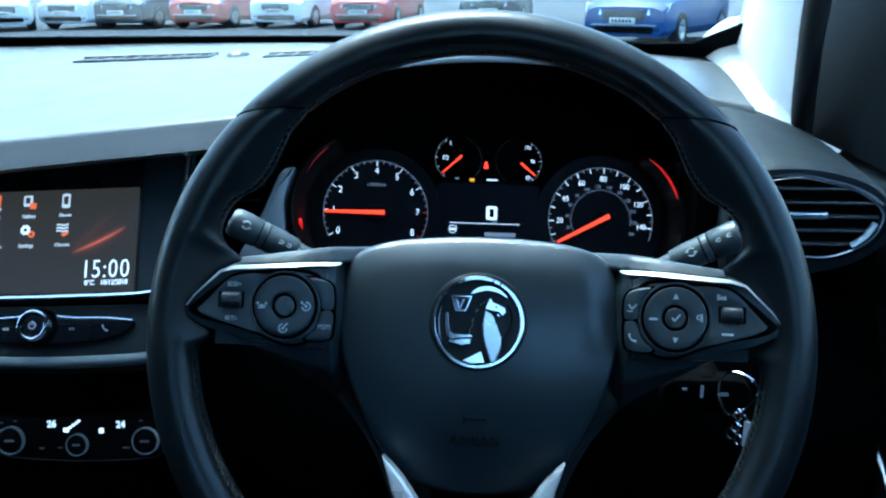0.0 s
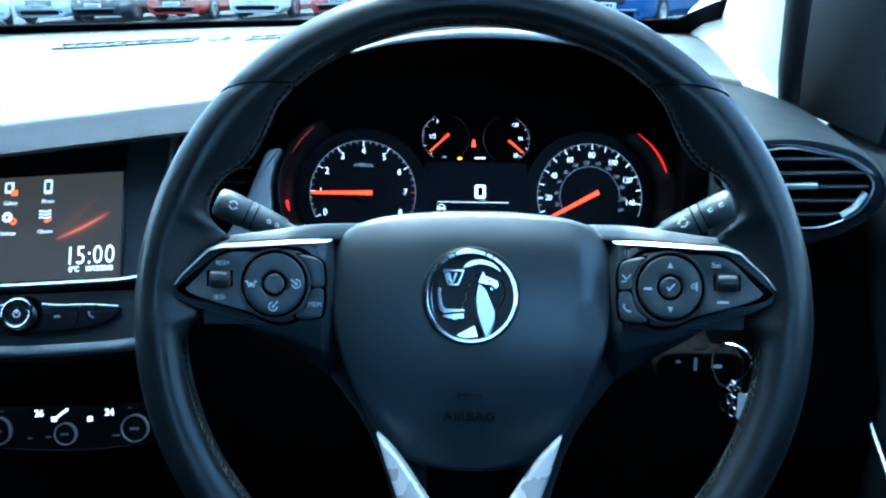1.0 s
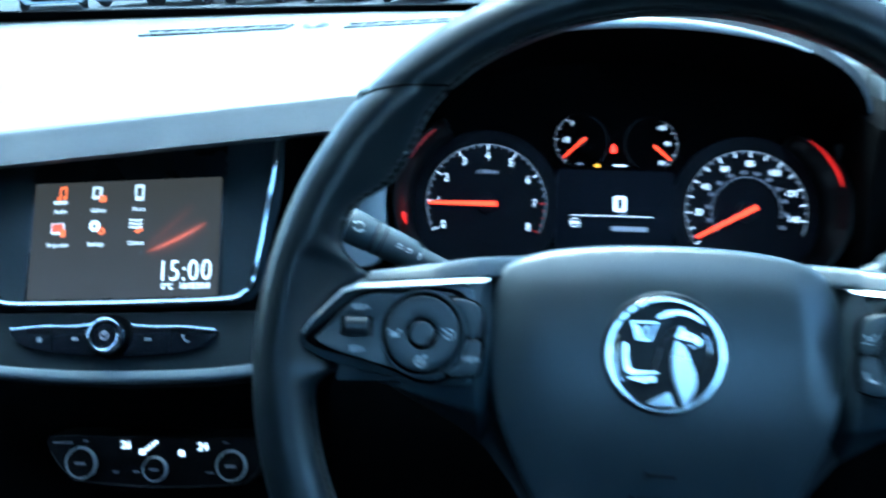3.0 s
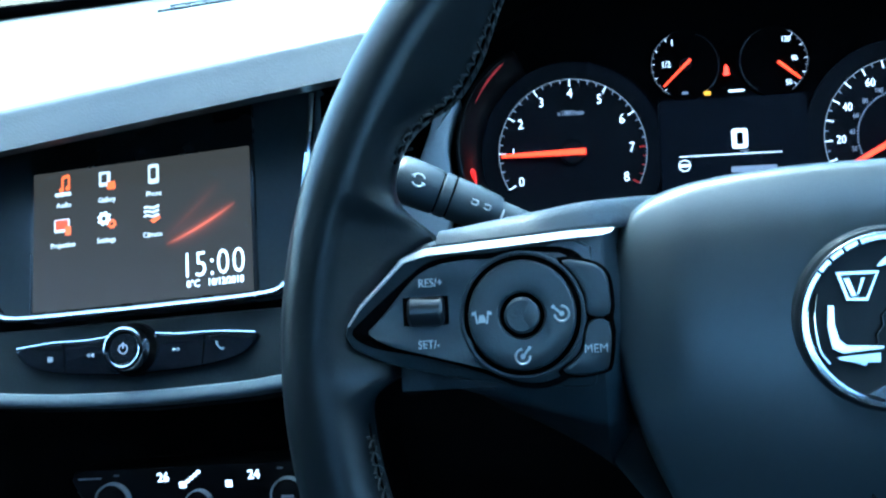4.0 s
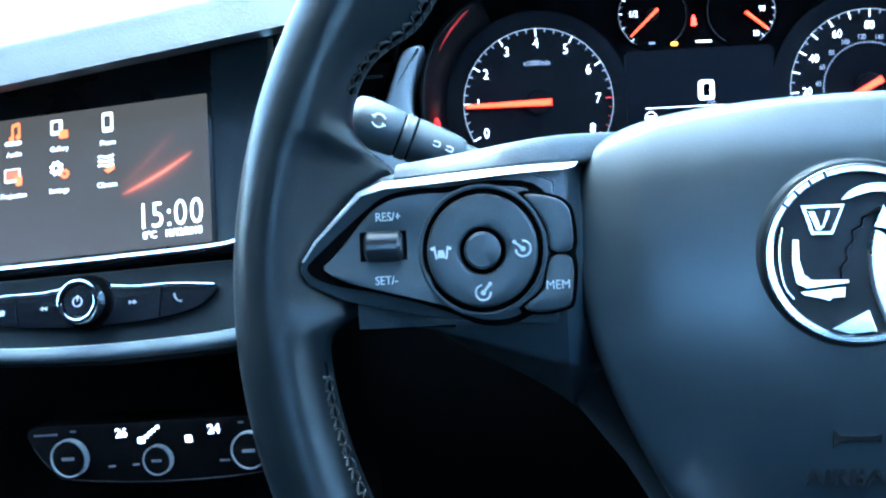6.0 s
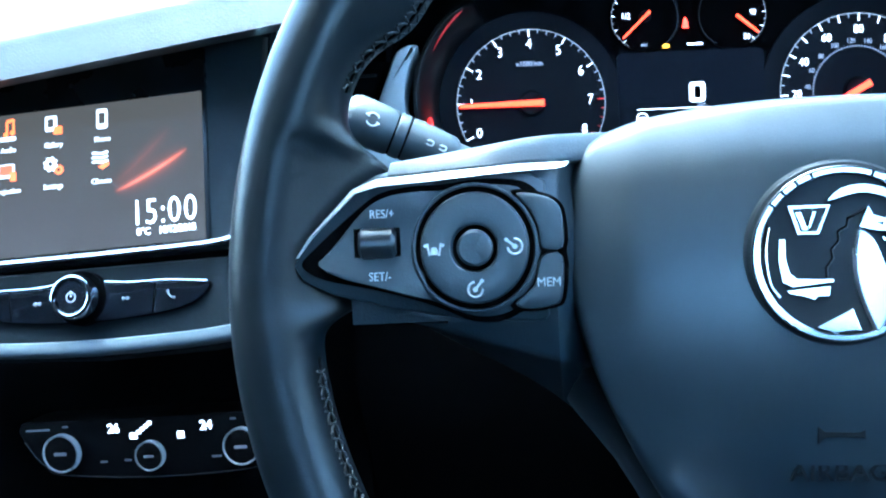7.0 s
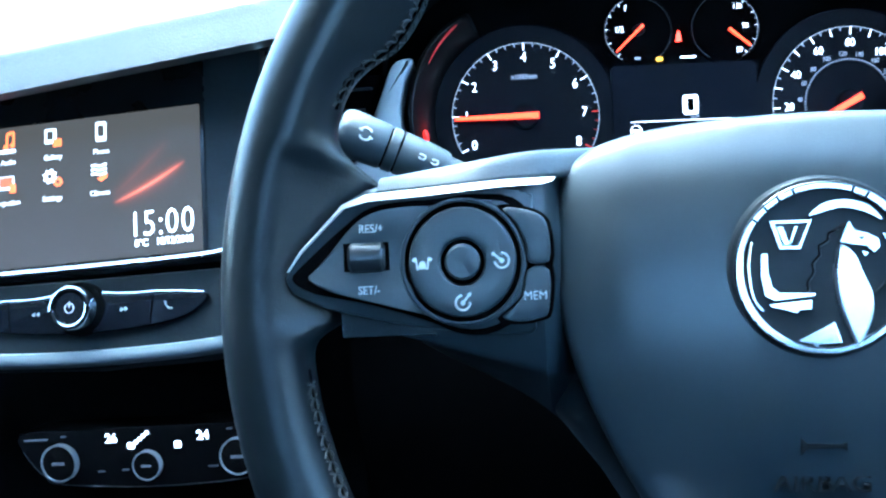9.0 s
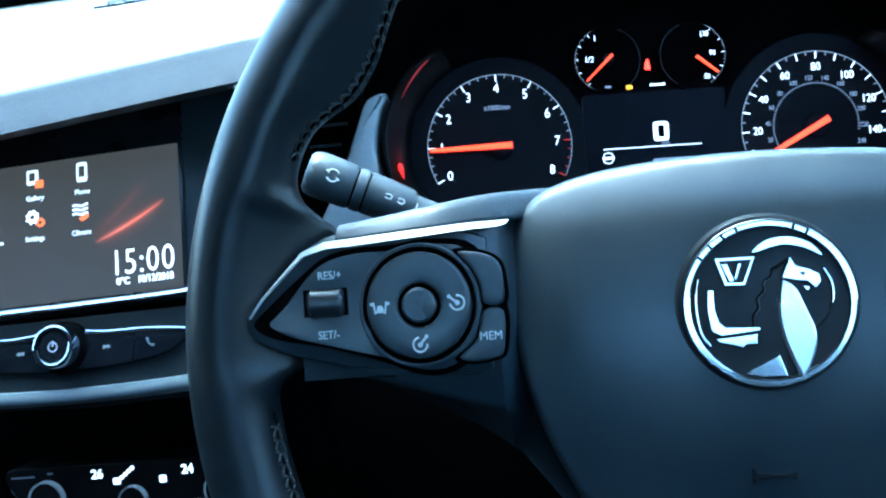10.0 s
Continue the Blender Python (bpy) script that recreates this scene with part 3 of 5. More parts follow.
def wheel_rim():
    n, m = 480, 28
    rows = []
    bm = bmesh.new()
    for i in range(n):
        deg = 360 * i / n
        g = grip(deg)
        row = []
        for j in range(m):
            b = 2 * math.pi * j / m
            c = math.cos(b)
            seam = min(abs(deg - 45.7 + 5.6 * c), abs(deg - 133 - 5.6 * c))
            dent = 0.0013 * math.exp(-(seam / 0.8) ** 2)
            row.append(bm.verts.new(rim_point(deg, b, -dent, g)))
        rows.append(row)
    for i in range(n):
        p, q = rows[i], rows[(i + 1) % n]
        for j in range(m):
            k = (j + 1) % m
            bm.faces.new((p[j], p[k], q[k], q[j]))
    bmesh.ops.recalc_face_normals(bm, faces=bm.faces)
    rim = part("rim", bm, M_leather, WHEEL, "smooth black leather rim")
    for sx in (1, -1):
        ring = [rim_point(45.7 - 5.6 * math.cos(b) if sx > 0 else 133 + 5.6 * math.cos(b), b, -0.0006) for b in (2 * math.pi * j / 48 for j in range(48))]
        part("seam", sweep(ring, 0.0005, 6, closed=True), M_gap, rim, "sewn leather seam")
    # crossed stitches along the inner side, with a dark furrow between them
    for a0, a1 in ((24, 156), (186, 354)):
        line = [rim_point(a0 + (a1 - a0) * i / 160, radians(180 - 14), 0.00005) for i in range(161)]
        part("furrow", sweep(line, 0.0007, 5), M_gap, rim, "dark sewn furrow")
    bm = bmesh.new()
    random.seed(11)
    for i in range(240):
        deg = 1.5 * i
        if deg < 24 or deg > 352 or 155 < deg < 187:
            continue
        for dw in (0.0024, -0.0024):
            wob = random.uniform(-0.12, 0.12)
            p = [rim_point(deg + wob + 1.15 * s, radians(180 - 14) + (dw if s else -dw) / 0.016, 0.0004 + 0.0004 * (s == 0.5)) for s in (0, 0.5, 1)]
            p[1] = (p[0] + p[2]) / 2 + (p[1] - (p[0] + p[2]) / 2) * 0.5
            sweep(p, 0.00045, 5, bm=bm)
    tagged(part("stitching", bm, M_thread, rim, "grey crossed stitches"), kind="stuff")


wheel_rim()

HUB = [(0.0, 0.0540), (0.022, 0.0535), (0.046, 0.0515), (0.0640, 0.0480), (0.0760, 0.0428), (0.0826, 0.0345), (0.0858, 0.0200), (0.0864, 0.0060), (0.0848, -0.0130), (0.0815, -0.0280), (0.0760, -0.0440), (0.0690, -0.0600), (0.0622, -0.0740), (0.0545, -0.0870), (0.0430, -0.0985), (0.0240, -0.1062), (0.0, -0.1085)]
HUB = HUB + [(-x, y) for x, y in reversed(HUB[1:-1])]


def airbag():
    out = smooth_outline([(x * 1.024, y * 1.024) for x, y in reversed(HUB)], 4)
    cy = -0.012

    def height(x, y):
        fall = 2.2 * max(0.0, y + 0.02) ** 2 + 9.0 * max(0.0, y - 0.028) ** 2 + 2.6 * max(0.0, -0.020 - y) ** 2
        # a soft crease down each side, and a flank that falls away beyond it
        crease = float(np.interp(y, (-0.10, -0.0625, -0.043, -0.0234, 0.0, 0.021, 0.046, 0.06), (0.041, 0.0556, 0.0613, 0.0652, 0.0676, 0.0676, 0.0640, 0.060)))
        u = (abs(x) - crease) / 0.0013
        side = 0.0013 * (u if u > 20 else math.log1p(math.exp(u)))
        return 0.0050 - fall - 0.27 * side * min(1.05, max(0.12, 1 + y / 0.032)) - 0.30 * x * x
    secs = [[(x * 0.985, cy + (y - cy) * 0.985, -0.045) for x, y in out]]
    for k, e in ((1.0, 0.0075), (1.0015, 0.0050), (0.998, 0.0028), (0.990, 0.0012), (0.978, 0.0003), (0.960, 0), (0.935, 0), (0.905, 0), (0.875, 0), (0.85, 0), (0.825, 0), (0.805, 0), (0.79, 0), (0.775, 0), (0.76, 0), (0.74, 0), (0.71, 0), (0.66, 0), (0.6, 0), (0.5, 0), (0.4, 0), (0.3, 0), (0.2, 0), (0.02, 0)):
        secs.append([(x * k, cy + (y - cy) * k, height(x * k, cy + (y - cy) * k) - e) for x, y in out])
    hub = part("airbag_cover", loft(secs), M_hub, WHEEL, "dark grained airbag cover")
    hub.data.set_sharp_from_angle(angle=radians(75))
    part("cover_gap", plate([(x * 1.010, -0.012 + (y + 0.012) * 1.010) for x, y in out], -0.047, -0.0330), M_gap, WHEEL)
    writing("embossed_word", "AIRBAG", 0.0088, 0.0, -0.0735, height(0, -0.0735) + 0.0002, M_markdark, hub, bold=0.0001, squeeze=1.05, depth=0.0010, label="embossed word")
    zz = height(0, -0.060)
    bm = plate([(-0.0075, -0.0565), (-0.0075, -0.0630), (-0.0055, -0.0608), (0.0055, -0.0604), (0.0075, -0.0612), (0.0075, -0.0582), (0.0055, -0.0590), (-0.0055, -0.0587)], zz - 0.002, zz + 0.0006, 0.0002)
    part("horn_mark", bm, M_markdark, hub, "embossed horn mark", smooth=False)
    return hub


def sink(ob, d):
    """Set a part and its pieces deeper along the wheel's axis, growing slightly with depth."""
    for v in ob.data.vertices:
        v.co.x, v.co.y, v.co.z = v.co.x + (v.co.x - 0.004) * d / 0.542, v.co.y + (v.co.y - 0.009) * d / 0.542, v.co.z - d
    for c in ob.children:
        sink(c, d)


sink(airbag(), 0.0085)


def chrome_badge():
    base = part("badge", lathe([(0, 0.0052), (0.026, 0.0050), (0.0290, 0.0046), (0.0300, 0.0042), (0.0308, 0.0026), (0.0312, -0.004)], 0.0004, 0.001, 72), M_badge, WHEEL, "round black badge with chrome shapes")
    for v in base.data.vertices:
        v.co.z += 0.0012
    Z = 0.0058
    part("badge_ring", ring_plate(0.0289, 0.0259, Z, Z + 0.0022, 0.0004, 0.001, 96, bevel=0.0008), M_chrome, base, "chrome outer ring", smooth=False)
    # plain dark notches along the ring's upper side
    for a in (60, 70, 110, 121, 132, 143):
        c, d = radians(a), 0.0274
        bm = plate(round_rect(0.0022, 0.0010, 0.0003), 0.0, 0.0005)
        bm.transform(pose(0.0004 + d * math.cos(c), 0.001 + d * math.sin(c), Z + 0.0019, 0, 0, a))
        part("ring_notch", bm, M_badge, base, smooth=False)

    def shape(pts, h=0.0016, bev=0.0004, n=1, mat=None):
        pts = [tuple(p) for p in pts]
        if sum(pts[i - 1][0] * pts[i][1] - pts[i][0] * pts[i - 1][1] for i in range(len(pts))) < 0:
            pts = pts[::-1]
        part("badge_shape", plate(smooth_outline(pts, n) if n > 1 else pts, Z, Z + h, bev), mat or M_chrome, base, smooth=False)

    def line(pts, r, squash=1.0):
        part("badge_shape", sweep(smooth_line([(x, y, Z + 0.0008) for x, y in pts], 4), r, 8, squash=squash), M_chrome, base)
    # a small pennant with a dark field and two strokes
    shape([(-0.0170, 0.0176), (-0.0028, 0.0176), (-0.0068, 0.0074), (-0.0138, 0.0076)])
    shape([(-0.0152, 0.0164), (-0.0043, 0.0164), (-0.0076, 0.0086), (-0.0128, 0.0087)], 0.0018, 0, mat=M_badge)
    shape([(-0.0150, 0.0155), (-0.0126, 0.0155), (-0.0104, 0.0090), (-0.0124, 0.0090)], 0.0024)
    shape([(-0.0092, 0.0155), (-0.0074, 0.0155), (-0.0098, 0.0092), (-0.0108, 0.0100)], 0.0024)
    # the angled staff, its foot and the jagged base
    shape([(-0.0198, 0.0068), (-0.0202, -0.0005), (-0.0190, -0.0078), (-0.0156, -0.0096), (-0.0028, -0.0082), (-0.0028, -0.0068), (-0.0144, -0.0064), (-0.0164, -0.0046), (-0.0176, 0.0002), (-0.0176, 0.0066)], 0.0020)
    shape([(-0.0180, -0.0104), (-0.0035, -0.0090), (-0.0038, -0.0128), (-0.0075, -0.0128), (-0.0086, -0.0140), (-0.0120, -0.0128), (-0.0165, -0.0118)], 0.0014)
    line([(-0.0226, 0.0105), (-0.0238, 0.0020), (-0.0226, -0.0080), (-0.0196, -0.0128)], 0.0006)
    # the tall upright figure: leaf-shaped body, head, jagged back, a thin curl and a sickle above
    shape([(0.0054, 0.0090), (0.0098, 0.0056), (0.0126, -0.0014), (0.0152, -0.0084), (0.0147, -0.0162), (0.0106, -0.0246), (0.0077, -0.0198), (0.0046, -0.0108), (0.0034, -0.0019), (0.0040, 0.0055)], 0.0026, 0.0009, 3, M_trim)
    shape([(0.0047, 0.0094), (0.0080, 0.0168), (0.0096, 0.0138), (0.0133, 0.0126), (0.0172, 0.0104), (0.0177, 0.0074), (0.0160, 0.0052), (0.0132, 0.0078), (0.0100, 0.0082)], 0.0024, 0.0005)
    shape([(0.0118, 0.0066), (0.0146, 0.0058), (0.0132, 0.0044)], 0.0018, 0.0003)
    shape([(0.0105, 0.0112), (0.0128, 0.0112), (0.0122, 0.0098)], 0.0027, 0, mat=M_badge)
    part("badge_shape", sweep([(x, y, Z + 0.0006) for x, y in ((0.0075, 0.0156), (0.0021, 0.0124), (0.0018, 0.0100), (-0.0010, 0.0084), (-0.0008, 0.0054), (-0.0032, 0.0026), (-0.0028, -0.0004), (-0.0049, -0.0034), (-0.0047, -0.0066))], 0.0006, 6), M_chrome, base)
    line([(0.0149, -0.0084), (0.0188, -0.0046), (0.0214, 0.0011), (0.0213, 0.0069), (0.0190, 0.0120)], 0.0005)
    shape([(-0.0044, 0.0182), (-0.0002, 0.0226), (0.0075, 0.0238), (0.0146, 0.0214), (0.0190, 0.0160), (0.0128, 0.0192), (0.0054, 0.0206)], 0.0018, 0.0004, 3)
    shape([(-0.0090, -0.0228), (0.0030, -0.0166), (0.0054, -0.0240), (-0.0030, -0.0247)], 0.0018)
    return base


sink(chrome_badge(), 0.0085)


def spoke(sx):
    """A side spoke with its switches; sx: the side."""
    def side(pts):
        pts = [(x * sx, y) for x, y in pts]
        area = sum(pts[i - 1][0] * pts[i][1] - pts[i][0] * pts[i - 1][1] for i in range(len(pts)))
        return pts if area > 0 else pts[::-1]
    def lifted(bm, drop=0.0, dip=0.0):
        for v in bm.verts:
            h = 0.0005 - drop * (1 - smooth_step(0.066, 0.098, abs(v.co.x))) + 0.24 * max(0.0, min(abs(v.co.x), 0.190) - 0.092) - dip * smooth_step(0.0, 0.006, 0.0940 - abs(v.co.x))
            h -= 0.010 * smooth_step(0.0, 0.034, 0.118 - abs(v.co.x)) * smooth_step(0.022, 0.036, v.co.y)
            k = max(h, 0) / 0.542
            v.co.x, v.co.y = v.co.x - k * (v.co.x - 0.004 * sx), v.co.y - k * (v.co.y - 0.009)
            v.co.z += h - 0.30 * max(0.0, -0.0135 - v.co.y)
        return bm

    def part(name, bm, material, parent=None, label="", smooth=True, dip=0.0):
        return raw_part(name, lifted(bm, 0.0, dip), material, parent, label, smooth)

    def writing(name, text, size, x, y, z, material, parent, bold=0.0, squeeze=1.0, turn=0.0):
        bm = letters(text, size, 0.0004, bold=bold, squeeze=squeeze)
        bm.transform(pose(x, y, z, 0, 0, turn))
        return part(name, bm, material, parent, "", smooth=False)

    # the spoke as sections from the hub outward: place, upper edge, front crease, hindmost lower edge
    secs = []
    for x, yt, yb, yu in ((0.078, 0.0370, -0.0425, -0.070), (0.083, 0.0375, -0.0400, -0.066), (0.0865, 0.0378, -0.0386, -0.0625), (0.0880, 0.0380, -0.0380, -0.0610), (0.0893, 0.0381, -0.0375, -0.0600), (0.0905, 0.0381, -0.0370, -0.0585), (0.0915, 0.0381, -0.0366, -0.0570), (0.094, 0.0380, -0.0358, -0.0540), (0.100, 0.0378, -0.0338, -0.0490), (0.108, 0.0375, -0.0312, -0.0435), (0.120, 0.0372, -0.0272, -0.0365), (0.134, 0.0368, -0.0228, -0.0290), (0.148, 0.0362, -0.0180, -0.0205), (0.158, 0.0345, -0.0150, -0.0160), (0.1685, 0.0290, -0.0128, -0.0134)):
        dip = 0.008 * smooth_step(0.0, 0.004, 0.0890 - x)
        secs.append([(x * sx, y, z - dip) for y, z in ((yt, -0.034), (yt, -0.005), (yt - 0.0015, -0.0028), (yt - 0.004, -0.0025), (0.018, -0.0025), (0.0, -0.0025), (-0.018, -0.0025), (yb + 0.004, -0.0025), (yb + 0.0015, -0.0029), (yb, -0.0046), (yb * 0.65 + yu * 0.35, -0.0115), (yu, -0.0220), (yu + 0.003, -0.034))])
    sp = part("spoke", loft(secs), M_spoke, WHEEL, "dark side spoke with switches", dip=0.009)
    crest = ((0.035, 0.0505, 0.0366), (0.080, 0.0482, 0.0366), (0.094, 0.0470, 0.0362), (0.120, 0.0435, 0.0347), (0.145, 0.0400, 0.0334), (0.1530, 0.0390, 0.0331))
    secs = []
    for i in range(61):
        x = 0.048 + (0.1530 - 0.048) * i / 60
        yt, yb = (float(np.interp(x, [c[0] for c in crest], [c[j] for c in crest])) for j in (1, 2))
        secs.append([(x * sx, yb + (yt - yb) * s, z) for s, z in ((0.0, -0.0022), (0.05, -0.0008), (0.14, -0.0004), (0.35, -0.0018), (0.60, -0.0037), (0.85, -0.0058), (0.95, -0.0078), (1.0, -0.0120), (0.97, -0.024), (0.0, -0.024))])
    raw_part("shoulder", lifted(loft(secs), 0.022, 0.0), M_spoke, sp, "rounded upper edge of the spoke")
    root = [(0.090, 0.036), (0.094, -0.036), (0.098, -0.0480), (0.0850, -0.0646), (0.0755, -0.0768), (0.0675, -0.0900), (0.0615, -0.1030), (0.0560, -0.1180), (0.0520, -0.1316), (0.047, -0.165), (0.030, -0.165), (0.030, 0.036)]
    raw_part("spoke_root", plate(side(root), -0.064, -0.0290, 0.008, segments=4), M_root, WHEEL, "dark root of the spoke running down beside the cover")
    pod = [(0.0968, 0.0300), (0.103, 0.0330), (0.114, 0.0348), (0.142, 0.0332), (0.1565, 0.0326), (0.165, 0.0298), (0.174, 0.0214), (0.182, 0.0136), (0.1868, 0.0065), (0.1878, 0.0035), (0.1850, -0.0015), (0.1736, -0.0072), (0.150, -0.0130), (0.1238, -0.0175), (0.1050, -0.0190), (0.0985, -0.0187), (0.0970, -0.0170), (0.0966, 0.0)]
    base = part("switch_panel", plate(side(pod), -0.014, 0.0008, 0.0012), M_spoke, sp, "dark switch panel")
    up = [(0.0883, 0.0364), (0.0925, 0.0362), (0.0970, 0.0360), (0.1020, 0.0358), (0.1070, 0.0356), (0.1143, 0.0352), (0.1422, 0.0336), (0.1567, 0.0328), (0.1655, 0.0297), (0.1742, 0.0212), (0.1820, 0.0136), (0.1866, 0.0068), (0.1860, 0.0066), (0.1811, 0.0128), (0.1732, 0.0202), (0.1646, 0.0281), (0.1560, 0.0302), (0.1423, 0.0309), (0.1144, 0.0328), (0.1070, 0.0332), (0.1020, 0.0335), (0.0972, 0.0337), (0.0930, 0.0340), (0.0895, 0.0348)]
    top, low_edge = up[:12], up[12:][::-1]
    secs = [[(a[0] * sx, a[1], -0.001), (a[0] * sx, a[1], 0.0006), (c[0] * sx, c[1], 0.0034), (c[0] * sx, c[1], -0.001)] for a, c in zip(top, low_edge)]
    part("silver_trim", loft(secs), M_blade, base, "bright chrome trim line")
    drop = [(0.1785, 0.0040), (0.1735, 0.0095), (0.1620, 0.0215), (0.1540, 0.0262), (0.1440, 0.0278), (0.1330, 0.0280), (0.1190, 0.0292), (0.1050, 0.0276), (0.0985, 0.0200), (0.0965, 0.0070), (0.1000, -0.0070), (0.1120, -0.0155), (0.1240, -0.0160), (0.1340, -0.0118), (0.1450, -0.0080), (0.1590, -0.0042), (0.1710, -0.0008)]
    fc = (0.132, 0.0066)
    part("face_gap", plate(side(smooth_outline([(fc[0] + (x - fc[0]) * 1.05 + (0.004 if x > 0.168 else 0), fc[1] + (y - fc[1]) * 1.09) for x, y in drop], 3)), 0.0, 0.0013), M_gap, base)
    rows, edge = [], smooth_outline(drop, 6)
    for i in range(25):
        x = 0.0972 + (0.1782 - 0.0972) * i / 24
        cut = []
        for p, q in zip(edge, edge[1:] + edge[:1]):
            if (p[0] - x) * (q[0] - x) <= 0 and p[0] != q[0]:
                cut.append(p[1] + (q[1] - p[1]) * (x - p[0]) / (q[0] - p[0]))
        y0, y1 = min(cut), max(cut)
        deep = smooth_step(0.136, 0.148, x)
        row = [(y0, 0.0), (y0 + 0.0002, 0.0014 + deep * 0.20 * max(0.0, abs(y0 - 0.0108) - 0.003))]
        for j in range(1, 12):
            y = y0 + (y1 - y0) * j / 12
            row.append((y, 0.0020 + deep * 0.20 * max(0.0, abs(y - 0.0108) - 0.003)))
        row += [(y1 - 0.0002, 0.0014 + deep * 0.20 * max(0.0, abs(y1 - 0.0108) - 0.003)), (y1, 0.0)]
        rows.append([(x * sx, y, z) for y, z in row])
    part("switch_face", loft(rows), M_button, base, "dark satin dished switch face")
    cx, cy = 0.1222 * sx, 0.0076
    part("pad_gap", lathe([(0, 0.0026), (0.0213, 0.0026), (0.0215, 0.0)], cx, cy, 56), M_gap, base)
    part("pad", ring_plate(0.0192, 0.0080, 0.0, 0.0046, cx, cy, 64, bevel=0.0011), M_button, base, "round four-way switch")
    part("pad_edge", ring_plate(0.0224, 0.0211, 0.001, 0.0034, cx, cy, 64, bevel=0.0004), M_spoke, base)
    part("centre_button", lathe([(0, 0.0044), (0.0054, 0.0047), (0.0063, 0.0040), (0.0065, 0.0)], cx, cy, 40), M_button, base, "round centre button")
    part("thumb_gap", plate(round_rect(0.0166, 0.0146, 0.002, 0.1570 * sx, 0.0104), 0.0, 0.0024), M_gap, base)
    roll = []
    for i in range(13):
        x = 0.1502 + 0.0132 * i / 12
        r = 0.0056 - 0.0012 * (i in (0, 12))
        roll.append([(x * sx, 0.0106 + r * math.cos(a), 0.0008 + 0.85 * r * math.sin(a)) for a in (math.pi * j / 10 for j in range(11))])
    part("thumb_wheel", loft(roll), M_rocker, base, "dark roller switch")
    b1 = [(0.1080, 0.0262), (0.0984, 0.0252), (0.0928, 0.0224), (0.0906, 0.0174), (0.0908, 0.0060), (0.0987, 0.0060), (0.0998, 0.0130), (0.1030, 0.0200)]
    b2 = [(0.0990, 0.0046), (0.0908, 0.0044), (0.0914, -0.0105), (0.0949, -0.0136), (0.1036, -0.0146), (0.1095, -0.0124), (0.1020, -0.0060)]
    for b in (b1, b2):
        c = (sum(x for x, y in b) / len(b), sum(y for x, y in b) / len(b))
        part("button_gap", plate(side(smooth_outline([(c[0] + (x - c[0]) * 1.10, c[1] + (y - c[1]) * 1.07) for x, y in b], 3)), 0.0, 0.0022), M_gap, base)
        part("side_button", plate(side(smooth_outline([(c[0] + (x - c[0]) * 0.91, c[1] + (y - c[1]) * 0.94) for x, y in b], 3)), 0.0, 0.0033, 0.0009), M_button, base)
    z = 0.0047

    def mark(pts, zz=z):
        part("mark", plate([(cx + x, cy + y) for x, y in pts], zz - 0.0003, zz), M_mark, base, smooth=False)
    if sx < 0:
        writing("printed_word", "RES/+", 0.0042, -0.1545, 0.0205, 0.0042, M_mark, base, bold=0.0, squeeze=0.88, turn=0)
        writing("printed_word", "SET/-", 0.0042, -0.1560, -0.0010, 0.0042, M_mark, base, bold=0.0, squeeze=0.88, turn=0)
        writing("printed_word", "MEM", 0.0044, -0.0965, -0.0052, 0.0034, M_mark, base, squeeze=0.95)
        for ox, oy, lean in ((0.0142, 0.0, 140), (-0.0002, -0.0142, 50)):
            # a small dial: an open arc with a pointer, a hub and an arrow
            arc = [(cx + ox + 0.0026 * math.cos(radians(q)), cy + oy + 0.0026 * math.sin(radians(q)), z - 0.0001) for q in range(lean - 315, lean - 40, 15)]
            bm = sweep(arc, 0.00042, 5)
            plate(circle(0.0009, cx + ox, cy + oy, 12), z - 0.0003, z, bm=bm)
            q = radians(lean)
            stroke((cx + ox, cy + oy), (cx + ox + 0.0036 * math.cos(q), cy + oy + 0.0036 * math.sin(q)), 0.0008, z - 0.0003, 0.0003, bm)
            plate(circle(0.0007, cx + ox + 0.0038 * math.cos(q), cy + oy + 0.0038 * math.sin(q), 10), z - 0.0003, z, bm=bm)
            part("mark", bm, M_mark, base, smooth=False)
        # a car between two lane lines
        bm = bmesh.new()
        for q in (-1, 1):
            stroke((cx - 0.0142 + 0.0024 * q, cy + 0.0022), (cx - 0.0142 + 0.0017 * q, cy - 0.0022), 0.0006, z - 0.0003, 0.0003, bm)
            plate(circle(0.0006, cx - 0.0142 + 0.0031 * q, cy + 0.0014, 8), z - 0.0003, z, bm=bm)
        plate([(cx - 0.0156, cy - 0.0018), (cx - 0.0128, cy - 0.0018), (cx - 0.0130, cy - 0.0002), (cx - 0.0134, cy + 0.0008), (cx - 0.0150, cy + 0.0008), (cx - 0.0154, cy - 0.0002)], z - 0.0003, z, bm=bm)
        part("mark", bm, M_mark, base, smooth=False)
    else:
        for s in (1, -1):
            mark([(-0.0018, 0.0118 * s), (0.0018, 0.0118 * s), (0.0, 0.0152 * s)] if s > 0 else [(-0.0018, -0.0118), (0.0, -0.0152), (0.0018, -0.0118)])
        bm = stroke((cx - 0.0022, cy + 0.0002), (cx - 0.0006, cy - 0.0018), 0.0009, z - 0.0003, 0.0003)
        stroke((cx - 0.0008, cy - 0.0018), (cx + 0.0028, cy + 0.0024), 0.0009, z - 0.0003, 0.0003, bm)
        part("mark", bm, M_mark, base, smooth=False)
        part("mark", plate(round_rect(0.0050, 0.0014, 0.0004, cx - 0.0136, cy - 0.0008), z - 0.0003, z), M_mark, base, smooth=False)
        bm = ring_plate(0.0017, 0.0010, z - 0.0003, z, cx + 0.0142, cy + 0.001, 12)
